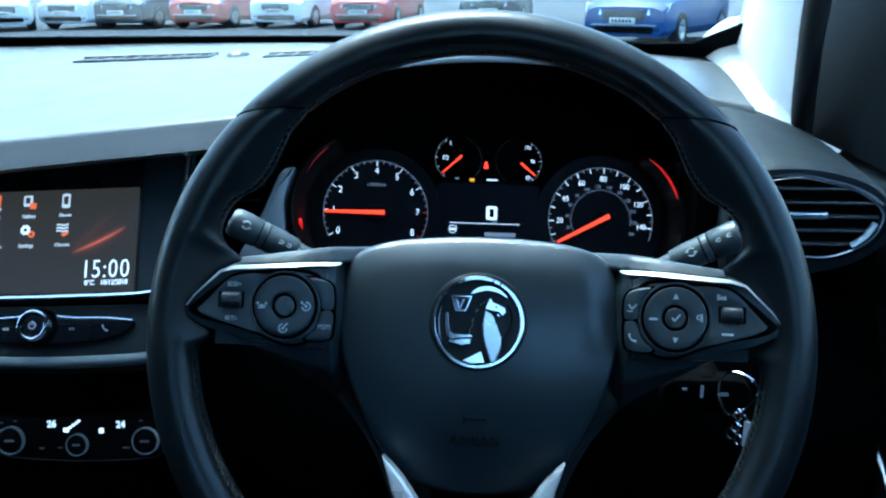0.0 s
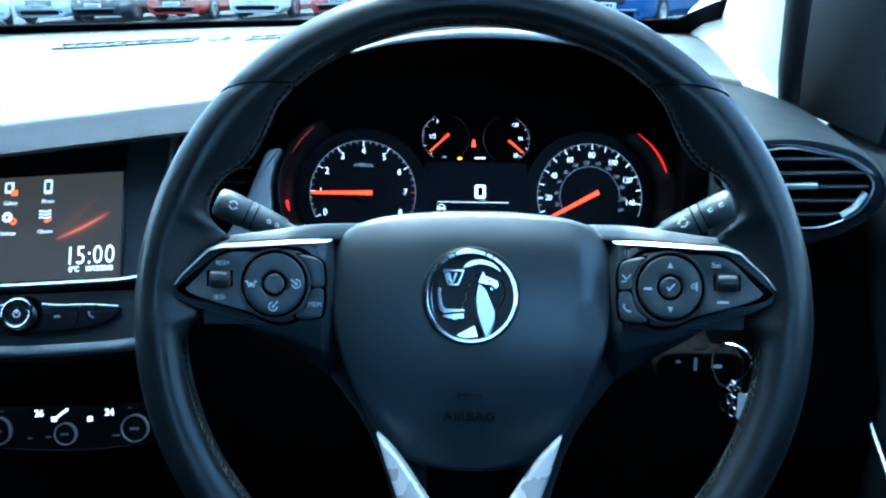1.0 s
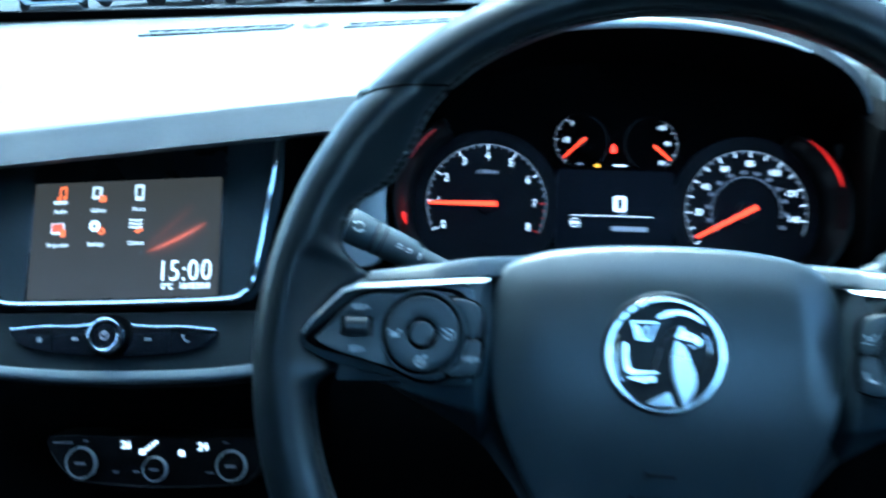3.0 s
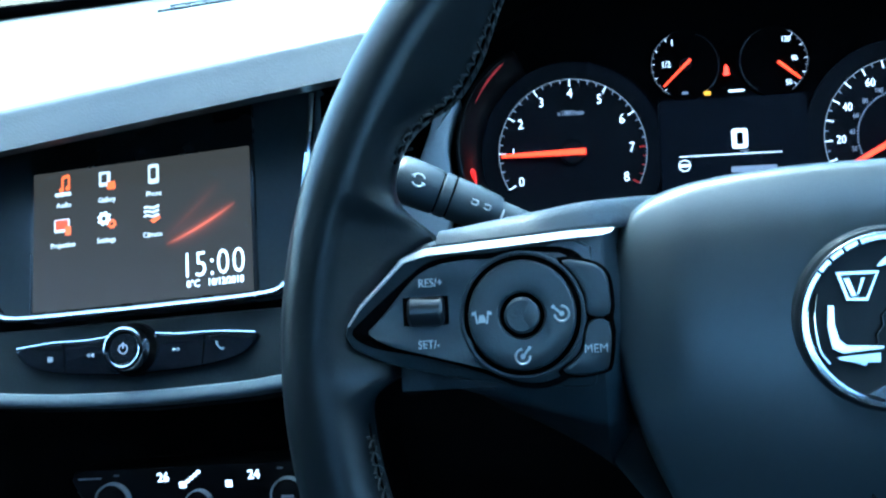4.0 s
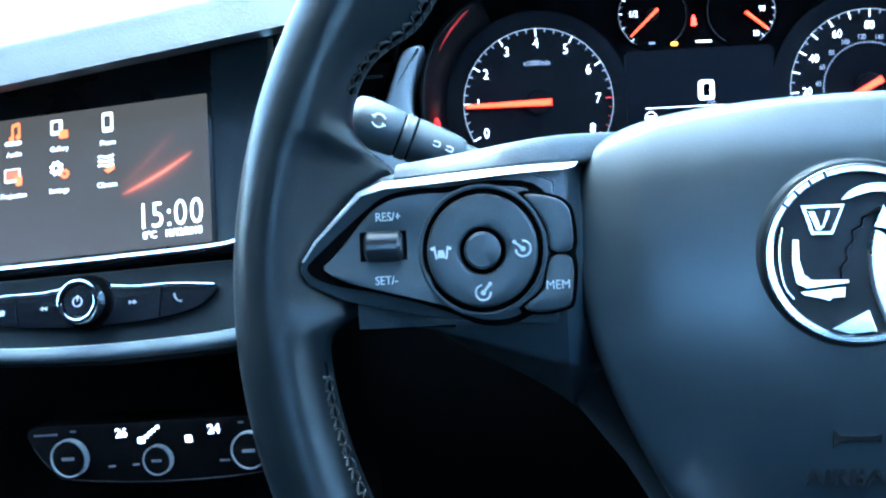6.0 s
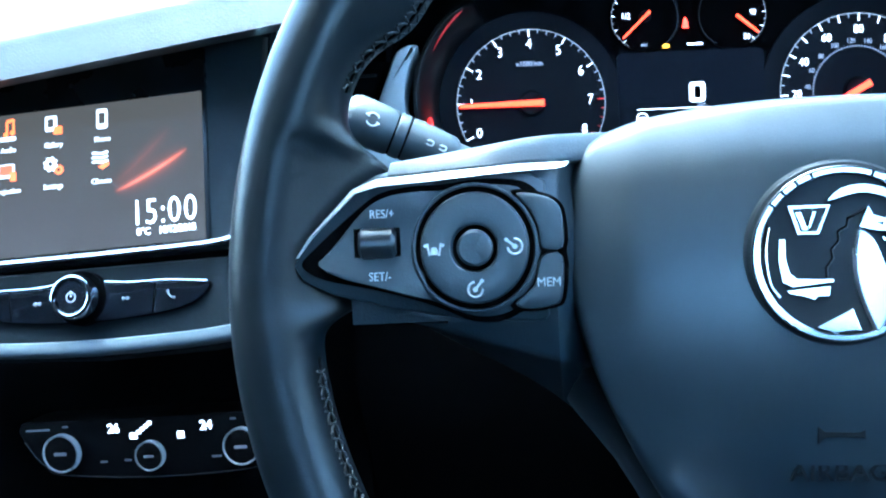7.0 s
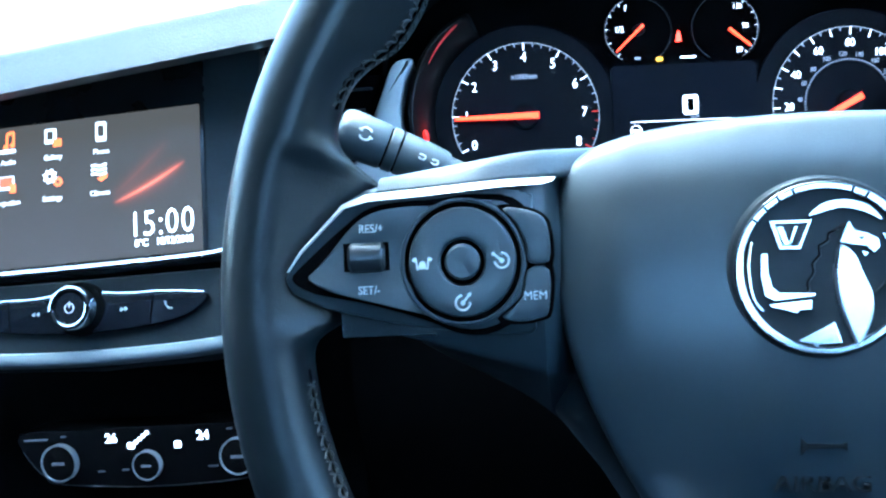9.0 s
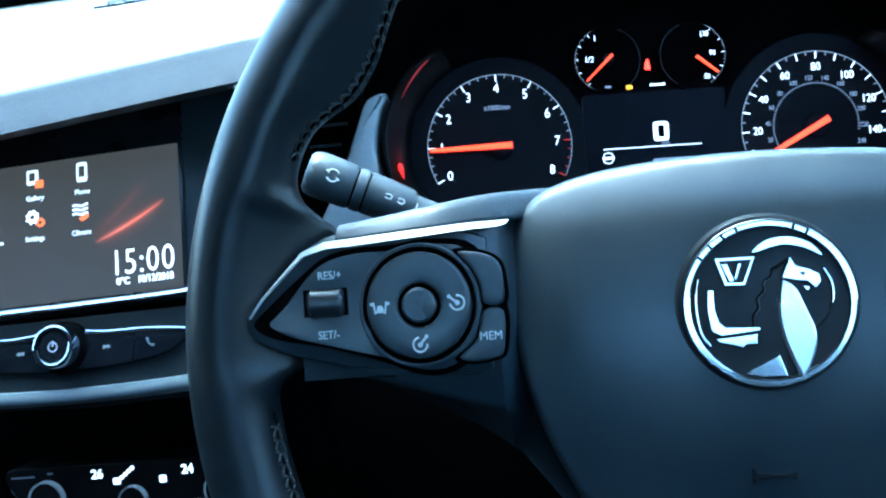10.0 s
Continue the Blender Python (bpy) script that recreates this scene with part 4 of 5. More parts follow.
        stroke((cx + 0.0160, cy - 0.0020), (cx + 0.0160, cy + 0.0034), 0.0007, z - 0.0003, 0.0003, bm)
        part("mark", bm, M_mark, base, smooth=False)
        writing("printed_word", "Set", 0.0046, 0.1500, 0.0212, 0.0042, M_mark, base, bold=0.0001)
        part("mark", plate(round_rect(0.0070, 0.0014, 0.0004, 0.1540, -0.0012), 0.0036, 0.0044), M_mark, base, smooth=False)
        # speech and handset marks
        bm = stroke((0.0935, 0.0150), (0.0958, 0.0122), 0.0010, 0.0032, 0.0003)
        stroke((0.0960, 0.0126), (0.0985, 0.0155), 0.0007, 0.0032, 0.0003, bm)
        stroke((0.0925, 0.0110), (0.0960, 0.0110), 0.0007, 0.0032, 0.0003, bm)
        part("mark", bm, M_mark, base, smooth=False)
        bm = sweep([(0.0942, -0.0028, 0.0034), (0.0944, -0.0050, 0.0034), (0.0960, -0.0070, 0.0034), (0.0985, -0.0074, 0.0034)], [0.0009, 0.0005, 0.0005, 0.0009], 6)
        part("mark", bm, M_mark, base, smooth=False)


spoke(-1), spoke(1)


def lower_spoke():
    body = [(-0.0600, -0.076), (-0.052, -0.100), (-0.046, -0.125), (-0.040, -0.165), (0.040, -0.165), (0.046, -0.125), (0.052, -0.100), (0.0600, -0.076), (0.0, -0.09)]
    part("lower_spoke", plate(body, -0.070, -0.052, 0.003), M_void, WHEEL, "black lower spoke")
    for sx in (-1, 1):
        pts = [(0.0572, -0.0845), (0.0505, -0.0905), (0.0440, -0.0975), (0.0330, -0.1130), (0.0235, -0.1270), (0.0170, -0.1650), (0.0370, -0.1650), (0.0425, -0.1275), (0.0495, -0.1090)]
        pts = [(x * sx, y) for x, y in pts]
        if sum(pts[i - 1][0] * pts[i][1] - pts[i][0] * pts[i - 1][1] for i in range(len(pts))) < 0:
            pts = pts[::-1]
        part("silver_blade", plate(pts, -0.008, 0.0035, 0.0022, segments=4), M_blade, WHEEL, "bright satin silver blade", smooth=False)


lower_spoke()

# ---- steering column ----
def column():
    c = thing("steering_column", pose(0.002, 0.004, 0.987, 70, 0, 0), "black steering column shroud with ignition key", "steering column")
    secs = []
    for z, wx, top, bot in ((-0.045, 0.050, 0.030, -0.060), (-0.06, 0.072, 0.045, -0.085), (-0.12, 0.085, 0.050, -0.10), (-0.30, 0.09, 0.04, -0.12)):
        secs.append([(x, y, z) for x, y in round_rect(2 * wx, top - bot, 0.025, 0, (top + bot) / 2, 4)])
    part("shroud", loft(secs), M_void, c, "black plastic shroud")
    return c


column()


def stalk(name, tip, root, label, marks):
    a, b = Vector(root), Vector(tip)
    d = (b - a)
    z = d.normalized()
    x = z.cross(Vector((0, 0, 1))).normalized()
    y = z.cross(x)
    m = Matrix.Translation(a) @ Matrix((x, y, z)).transposed().to_4x4()
    s = thing(name, m, label, "control stalk")
    L = d.length
    part("lever", lathe([(0, -0.03), (0.0062, -0.03), (0.0066, 0.0), (0.0076, L * 0.40), (0.0078, L * 0.47), (0.0, L * 0.47)], n=28), M_stalk, s, "tapered dark lever")
    part("sleeve", lathe([(0, L * 0.42), (0.0086, L * 0.425), (0.0096, L * 0.45), (0.0104, L * 0.56), (0.0106, L * 0.685), (0.0, L * 0.685)], n=32), M_stalk, s, "wider turning sleeve")
    part("collar", lathe([(0, L * 0.68), (0.0100, L * 0.68), (0.0100, L * 0.70), (0.0, L * 0.70)], n=28), M_gap, s)
    part("band", lathe([(0, L * 0.695), (0.0104, L * 0.695), (0.0108, L * 0.70), (0.0108, L * 0.745), (0.0104, L * 0.75), (0.0, L * 0.75)], n=32), M_stalk, s)
    part("collar", lathe([(0, L * 0.745), (0.0100, L * 0.745), (0.0101, L * 0.765), (0.0, L * 0.765)], n=28), M_gap, s)
    part("turn_knob", lathe([(0, L * 0.76), (0.0104, L * 0.76), (0.0110, L * 0.77), (0.0114, L * 0.90), (0.0112, L * 0.97), (0.0102, L * 1.005), (0.0084, L * 1.02), (0, L * 1.03)], n=36), M_stalk, s, "turning end knob")
    # pale marks on the side towards the driver
    near = Vector((-0.25 * math.copysign(1, tip[0]), -0.86, 0.45))
    mid = math.atan2(near.dot(y), near.dot(x))
    for t, kind in marks:
        bm = bmesh.new()
        r = (0.0114 if t > 0.76 else 0.0105 if t > 0.55 else 0.0101 if t > 0.45 else 0.0078) + 0.0001

        def on(u, v):
            return (r * math.cos(mid + v / r), r * math.sin(mid + v / r), L * t + u)
        if kind == "turn":
            for o in (0, 180):
                sweep([on(0.0030 * math.cos(radians(q + o)), 0.0030 * math.sin(radians(q + o))) for q in range(20, 150, 18)], 0.00042, 5, bm=bm)
                sweep([on(0.0030 * math.cos(radians(20 + o)) * k, 0.0030 * math.sin(radians(20 + o)) * k) for k in (0.65, 1.0, 1.35)], 0.00036, 5, bm=bm)
        elif kind == "bar":
            sweep([on(0, -0.0022), on(0, 0.0), on(0, 0.0022)], 0.0005, 5, bm=bm)
        else:
            for q in (-1, 1):
                sweep([on(-0.0014, 0.0010 * q), on(0.0, 0.0012 * q), on(0.0016, 0.0008 * q)], 0.00032, 5, bm=bm)
            sweep([on(-0.0014, -0.0010), on(-0.0017, 0.0), on(-0.0014, 0.0010)], 0.00032, 5, bm=bm)
        part("mark", bm, M_print, s, "pale printed mark", smooth=False)
    return s


stalk("wiper_stalk", (-0.188, 0.120, 1.0190), (-0.108, 0.128, 0.976), "dark grey wiper stalk with pale marks behind the wheel", [(0.88, "turn"), (0.57, "wipe"), (0.50, "wipe"), (0.41, "bar")])
stalk("light_stalk", (0.188, 0.120, 1.0150), (0.108, 0.128, 0.972), "dark grey indicator stalk with pale marks behind the wheel", [(0.92, "wipe"), (0.83, "wipe"), (0.60, "turn"), (0.40, "wipe"), (0.31, "bar"), (0.24, "bar")])


def ignition_key():
    k = thing("car_key", pose(0.19, 0.17, 0.858, 90, 0, 0), "black key in the ignition with steel ring and white tag", "key")
    part("bow", plate(round_rect(0.072, 0.030, 0.012, -0.006, 0.004), -0.012, 0.006, 0.003), M_gap, k, "black key body")
    for x, y, w, h in ((-0.010, 0.009, 0.0025, 0.011), (0.008, 0.007, 0.007, 0.003), (-0.024, 0.011, 0.004, 0.002)):
        part("mark", plate(round_rect(w, h, 0.001, x, y), 0.005, 0.0066), M_mark, k, smooth=False)
    part("lock", lathe([(0, 0.0), (0.016, 0.0), (0.018, -0.006), (0.018, -0.06)], -0.006, 0.004, 32), M_void, k)
    ring = [(0.018 + 0.0155 * math.cos(radians(a)), 0.010 + 0.018 * math.sin(radians(a)), 0.010 + 0.006 * math.sin(radians(a * 2))) for a in range(0, 360, 15)]
    part("ring", sweep(ring, 0.0011, 8, closed=True), M_chrome, k, "steel split ring")
    random.seed(4)
    for i in range(5):
        cx, cy = 0.020 + 0.004 * math.sin(i * 1.7), -0.010 - 0.0058 * i
        link = [(cx + 0.0042 * math.cos(radians(a)) * (1 if i % 2 else 0.5), cy + 0.0050 * math.sin(radians(a)), 0.008 + 0.003 * math.cos(radians(a)) * (0.2 if i % 2 else 1)) for a in range(0, 360, 30)]
        part("link", sweep(link, 0.0011, 6, closed=True), M_chrome, k)
    bm = plate([(0.026, -0.016), (0.040, -0.018), (0.037, -0.036), (0.031, -0.046), (0.026, -0.036)], 0.008, 0.011, 0.001)
    part("tag", bm, M_tag, k, "white plastic tag")


ignition_key()


# ---- instrument cluster ----
CLUSTER = thing("instrument_cluster", pose(0, 0.378, 0.985, 70, 0, 9) @ pose(0, 0, 0, 0, 0, -3.6), "black instrument cluster with lit dials and red needles", "instrument cluster")


def clockwise(r, deg, cx, cy):
    a = radians(90 - deg)
    return cx + r * math.cos(a), cy + r * math.sin(a)


def dial(name, cx, cy, r, a0, a1, majors, numbers, minors, needle, reach, num_r, num_size, red_from=None, label=""):
    """A round gauge: face, scale ring, ticks, figures and needle. Angles run clockwise from the top."""
    rim = [(r * 1.22, 0.0002), (r * 1.225, -0.001)] if r > 0.04 else [(r * 1.05, -0.001)]
    face = part(name, lathe([(0, 0.0), (r * 1.03, 0.0)] + rim, cx, cy, 72), M_face if r > 0.04 else M_gap, CLUSTER, label)
    z = 0.0008
    arc = [(*clockwise(r * 0.985, a0 + (a1 - a0) * i / 60, cx, cy), z) for i in range(61)]
    part("scale_ring", sweep(arc, r * 0.0048, 5), M_ringdim, face, smooth=False)
    for a in majors:
        red = red_from is not None and a >= red_from
        part("tick", stroke(clockwise(r * 0.885, a, cx, cy), clockwise(r * 0.98, a, cx, cy), r * 0.015, z, 0.0004), M_redtick if red else M_white, face, smooth=False)
    for a in minors:
        red = red_from is not None and a > red_from
        part("tick", stroke(clockwise(r * 0.935, a, cx, cy), clockwise(r * 0.98, a, cx, cy), r * 0.014, z, 0.0004), M_redfaint if red else M_dim, face, smooth=False)
    for text, a in numbers:
        x, y = clockwise(r * num_r, a, cx, cy)
        writing("figure", text, num_size, x, y, z + 0.0002, M_white, face, bold=-num_size * 0.004, squeeze=0.86)
    if needle is not None:
        tip, tail = clockwise(r * reach, needle, cx, cy), clockwise(-r * 0.16 if reach > 0.9 else r * 0.1, needle, cx, cy)
        d = Vector((tip[0] - tail[0], tip[1] - tail[1])).normalized()
        s = Vector((-d.y, d.x))
        w0, w1 = r * 0.035, r * 0.018
        pts = [tuple(Vector(tail) - s * w0), tuple(Vector(tip) - s * w1), tuple(Vector(tip) + s * w1), tuple(Vector(tail) + s * w0)]
        # a wider dim red plate imitates the glow that spreads round the needle
        wide = [tuple(Vector(tail) - d * r * 0.02 - s * w0 * 1.45), tuple(Vector(tip) + d * r * 0.01 - s * w1 * 1.7), tuple(Vector(tip) + d * r * 0.01 + s * w1 * 1.7), tuple(Vector(tail) - d * r * 0.02 + s * w0 * 1.45)]
        part("needle_edge", plate(wide, 0.0040, 0.0046), M_redtick, face, "dim red plate for the halo round the needle", smooth=False)
        part("needle", plate(pts, 0.0048, 0.0062), M_red, face, "glowing red needle", smooth=False)
        if reach > 0.9:
            part("needle_hub", lathe([(0, 0.0045), (r * 0.15, 0.0043), (r * 0.17, 0.003), (r * 0.17, 0.0)], cx, cy, 32), M_face, face)
    return face


def cluster():
    TX, TY, R = -0.1172, -0.0290, 0.0535
    step = 29.4
    tach = [(-117.6 + step * i) for i in range(9)]
    minors = [-117.6 + step * (i + k / 4) for i in range(8) for k in (1, 2, 3)]
    t = dial("rev_counter", TX, TY, R, -117.6, 117.6, tach, [(str(i), a) for i, a in enumerate(tach)], minors, -90.5, 0.95, 0.79, 0.0098, red_from=87, label="round rev counter with white figures")
    writing("unit_mark", "x1000/min", 0.0048, TX, TY + R * 0.53, 0.0008, M_dim, t, bold=0.00008, squeeze=0.92)
    SX, SY, RS = 0.1140, -0.0290, 0.0550
    mph = [(-124 + 31.7 * i) for i in range(8)]
    minors = [-124 + 31.7 * (i + k / 4) for i in range(7) for k in (1, 3)]
    half = [-124 + 31.7 * (i + 0.5) for i in range(7)]
    s = dial("speedometer", SX, SY, RS, -124, 112, mph + half, [(str(20 * i), a) for i, a in enumerate(mph) if i], minors, -118, 0.93, 0.775, 0.0082, label="round speedometer with white figures")
    for i in range(60):
        a = -124 + 222 * i / 59
        part("tick", stroke(clockwise(RS * 0.555, a, SX, SY), clockwise(RS * 0.575, a, SX, SY), RS * 0.016, 0.0006, 0.0004), M_dim, s, smooth=False)
    for i in range(1, 13):
        a = -124 + 31.7 * (20 * i / 1.609) / 20
        if a < 118:
            x, y = clockwise(RS * 0.635, a, SX, SY)
            writing("figure", str(20 * i), 0.0050, x, y, 0.0009, M_dim, s, squeeze=0.8)
    f = dial("fuel_gauge", -0.0345, 0.0290, 0.0240, -150, -25, (-140, -113, -87, -62, -36), [], (-126, -100, -75, -49), -133, 0.93, 0.7, 0.006, label="small fuel gauge")
    writing("figure", "1/2", 0.0062, -0.0345 - 0.0135, 0.0297, 0.0010, M_white, f, squeeze=0.85)
    writing("figure", "1", 0.0062, -0.0345 - 0.0085, 0.0290 + 0.0158, 0.0010, M_white, f, squeeze=0.85)
    part("lamp", plate(round_rect(0.0042, 0.0016, 0.0005, -0.0345 - 0.001, 0.029 - 0.0200), 0.0006, 0.0012), M_dim, f, smooth=False)
    tt = dial("temperature_gauge", 0.0275, 0.0280, 0.0240, 25, 150, (36, 62, 87, 113, 140), [], (49, 75, 100, 126), 130, 0.90, 0.7, 0.006, label="small temperature gauge")
    for text, x, y in (("130", 0.0090, 0.0150), ("90", 0.0145, 0.0010), ("50", 0.0098, -0.0160)):
        writing("figure", text, 0.0054, 0.0275 + x, 0.0280 + y, 0.0010, M_white, tt, squeeze=0.82)
    for cx, a0, a1 in ((-0.0345, 20, 150), (0.0275, -150, -20)):
        arc = [(*clockwise(0.0236, a0 + (a1 - a0) * i / 30, cx, 0.0285), 0.0008) for i in range(31)]
        part("scale_ring", sweep(arc, 0.00012, 5), M_faint, f if cx < 0 else tt, smooth=False)
    # warning lamps
    bm = plate(smooth_outline([(-0.0078, 0.0200), (-0.0040, 0.0200), (-0.0042, 0.0225), (-0.0046, 0.0252), (-0.0059, 0.0275), (-0.0072, 0.0252), (-0.0076, 0.0225)], 3), 0.0006, 0.0012)
    part("warning_lamp", bm, M_lampred, CLUSTER, "lit red warning lamp", smooth=False)
    part("warning_lamp", plate(round_rect(0.0046, 0.0028, 0.0008, -0.0200, 0.0078), 0.0006, 0.0012), M_amber, CLUSTER, "lit amber warning lamp", smooth=False)
    bm = plate(round_rect(0.0110, 0.0014, 0.0004, 0.0005, 0.0085), 0.0006, 0.0012)
    part("warning_lamp", bm, M_white, CLUSTER, "small white lamp", smooth=False)
    # middle display
    lcd = part("display", plate(round_rect(0.104, 0.070, 0.004, -0.003, -0.0310), -0.001, 0.0006), M_lcd, CLUSTER, "dark middle display with a white figure")
    bm = plate(round_rect(0.0112, 0.0140, 0.0022, 0.0010, -0.0256), 0.0006, 0.0012)
    part("figure", bm, M_white, lcd, smooth=False)
    part("figure_hole", plate(round_rect(0.0046, 0.0086, 0.0008, 0.0010, -0.0256), 0.0008, 0.0016), M_gap, lcd, smooth=False)
    writing("unit_mark", "mph", 0.0036, 0.0040, -0.0343, 0.0009, M_dim, lcd)
    part("line", stroke((-0.042, -0.0365), (0.030, -0.0365), 0.0006, 0.0006, 0.0004), M_white, lcd, smooth=False)
    bm = ring_plate(0.0042, 0.0036, 0.0006, 0.0012, -0.0385, -0.0430, 28)
    plate(round_rect(0.0064, 0.0018, 0.0006, -0.0385, -0.0430), 0.0006, 0.0012, bm=bm)
    part("limit_sign", bm, M_white, lcd, "round white sign", smooth=False)
    part("trip_mark", plate(round_rect(0.032, 0.0042, 0.001, 0.010, -0.0475), 0.0006, 0.0012), M_dim, lcd, smooth=False)
    # backing with its curved upper edge
    back = smooth_outline([(-0.212, -0.098), (0.208, -0.098), (0.216, -0.03), (0.205, 0.026), (0.175, 0.062), (0.115, 0.088), (0.04, 0.101), (-0.04, 0.100), (-0.115, 0.087), (-0.175, 0.060), (-0.207, 0.026), (-0.220, -0.03)], 4)
    part("backing", plate(back, -0.02, -0.0015), M_gap, CLUSTER, "black backing")
    # deep black walls round the outer sides of the two large dials; glowing slivers along them stand in for red
    # reflections
    for cx, cy, r0, r1, a0, a1, slivers in ((TX, TY, R * 1.225, R * 1.45, 118, 248, ((129, 154, 1.40, 0.0007, M_redfaint), (189, 198, 1.36, 0.0017, M_redreflect))), (SX, SY, RS * 1.20, RS * 1.31, -62, 62, ((17, 58, 1.265, 0.0011, M_redreflect),))):
        n = 48
        secs = []
        for i in range(n + 1):
            a = radians(a0 + (a1 - a0) * i / n)
            low = 0.25 + 0.75 * math.sin(math.pi * i / n) ** 0.5
            secs.append([(cx + r * math.cos(a), cy + r * math.sin(a), z * low) for r, z in ((r0, -0.001), (r0 * 0.7 + r1 * 0.3, 0.020), (r1, 0.045), (r1 * 1.03, 0.047), (r1 * 1.06, 0.045), (r1 * 1.05, -0.001))])
        part("dial_wall", loft(secs), M_wall, CLUSTER, "deep black wall round the dial")
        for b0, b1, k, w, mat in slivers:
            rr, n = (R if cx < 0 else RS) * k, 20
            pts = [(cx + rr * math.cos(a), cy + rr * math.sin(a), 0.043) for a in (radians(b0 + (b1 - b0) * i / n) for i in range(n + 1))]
            part("red_accent", sweep(pts, [0.0002 + w * math.sin(math.pi * (i / n) ** 0.6) for i in range(n + 1)], 8), mat, CLUSTER, "thin glowing red sliver standing in for a reflection")


cluster()


def binnacle():
    """The hood over the dials: an arched shell open towards the driver."""
    b = thing("instrument_hood", pose(0, 0.378, 0.985, 70, 0, 9) @ pose(0, 0, 0, 0, 0, -3.6), "black hood over the instrument dials with silver flanks", "instrument hood")
    arch = smooth_line([(-0.214, -0.095), (-0.222, -0.03), (-0.208, 0.025), (-0.176, 0.060), (-0.115, 0.086), (-0.04, 0.099), (0.04, 0.100), (0.115, 0.088), (0.176, 0.062), (0.206, 0.026), (0.217, -0.03), (0.210, -0.095)], 5)
    secs = []
    for z, k, lift in ((-0.02, 0.97, 0.0), (0.02, 0.985, 0.004), (0.06, 0.992, 0.008), (0.088, 0.998, 0.009), (0.094, 1.004, 0.0105), (0.090, 1.028, 0.020), (0.05, 1.06, 0.026), (-0.02, 1.08, 0.018), (-0.14, 1.10, 0.0)):
        # the sides stay further back than the crown
        secs.append([(p.x * (1 + (k - 1) * smooth_step(-0.02, 0.06, p.y)), p.y * k + lift * max(0, p.y) / 0.11, z if z < 0 else z * smooth_step(-0.005, 0.085, p.y)) for p in arch])
    part("shell", loft(secs[4:], cap=False, closed=False), M_dashlow, b, "black grained hood")
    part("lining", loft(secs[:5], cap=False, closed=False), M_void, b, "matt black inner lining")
    # the shine along the crown's edge is put in as a pale tapered strip
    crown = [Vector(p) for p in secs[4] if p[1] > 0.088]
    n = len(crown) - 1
    part("brow", sweep([p + Vector((0, -0.001, 0.001)) for p in crown], [0.0008 + 0.0034 * math.sin(math.pi * i / n) for i in range(n + 1)], 10), M_brow, b, "pale strip for the shine along the hood's edge")
    for sx in (-1, 1):
        flank = [(0.1950, 0.0078), (0.2090, 0.0045), (0.2175, -0.0150), (0.2255, -0.0350), (0.2360, -0.058), (0.2460, -0.085), (0.2100, -0.085), (0.2030, -0.050), (0.2045, -0.0265), (0.2005, -0.0060)] if sx < 0 else [(0.1900, 0.030), (0.1965, 0.028), (0.2150, 0.000), (0.2285, -0.030), (0.2420, -0.058), (0.2500, -0.085), (0.2120, -0.085), (0.2060, -0.055), (0.2045, -0.030), (0.1985, 0.0)]
        pts = [(x * sx, y) for x, y in flank]
        if sum(pts[i - 1][0] * pts[i][1] - pts[i][0] * pts[i - 1][1] for i in range(len(pts))) < 0:
            pts = pts[::-1]
        part("flank", plate(smooth_outline(pts, 4), -0.01 if sx < 0 else 0.004, 0.044 if sx < 0 else 0.018, 0.004), M_silvertrim if sx < 0 else M_dashlow, b, "silver-grey flank" if sx < 0 else "dark flank")


binnacle()


def inner_vent():
    v = thing("centre_vent", pose(-0.262, 0.31, 0.98, 75, 0, 0), "black air vent with thin silver louvres beside the dials", "air vent")
    part("well", plate([(-0.0375, -0.030), (0.026, -0.030), (0.052, 0.030), (-0.0375, 0.030)], -0.03, 0.0), M_gap, v)
    for i in range(4):
        y = -0.021 + 0.014 * i
        part("louvre", box(-0.036, 0.036 + 0.43 * y, y - 0.0009, y + 0.0009, -0.01, 0.004, 0.0005), M_dashlow, v)


inner_vent()


# ---- centre screen ----
SCREEN = thing("centre_screen", pose(-0.404, 0.252, 0.958, 60, 0, 0) @ pose(-0.0043, 0.0025, 0, 0, 0, 2.8), "lit touch screen with menu icons in a silver-edged frame", "touch screen")


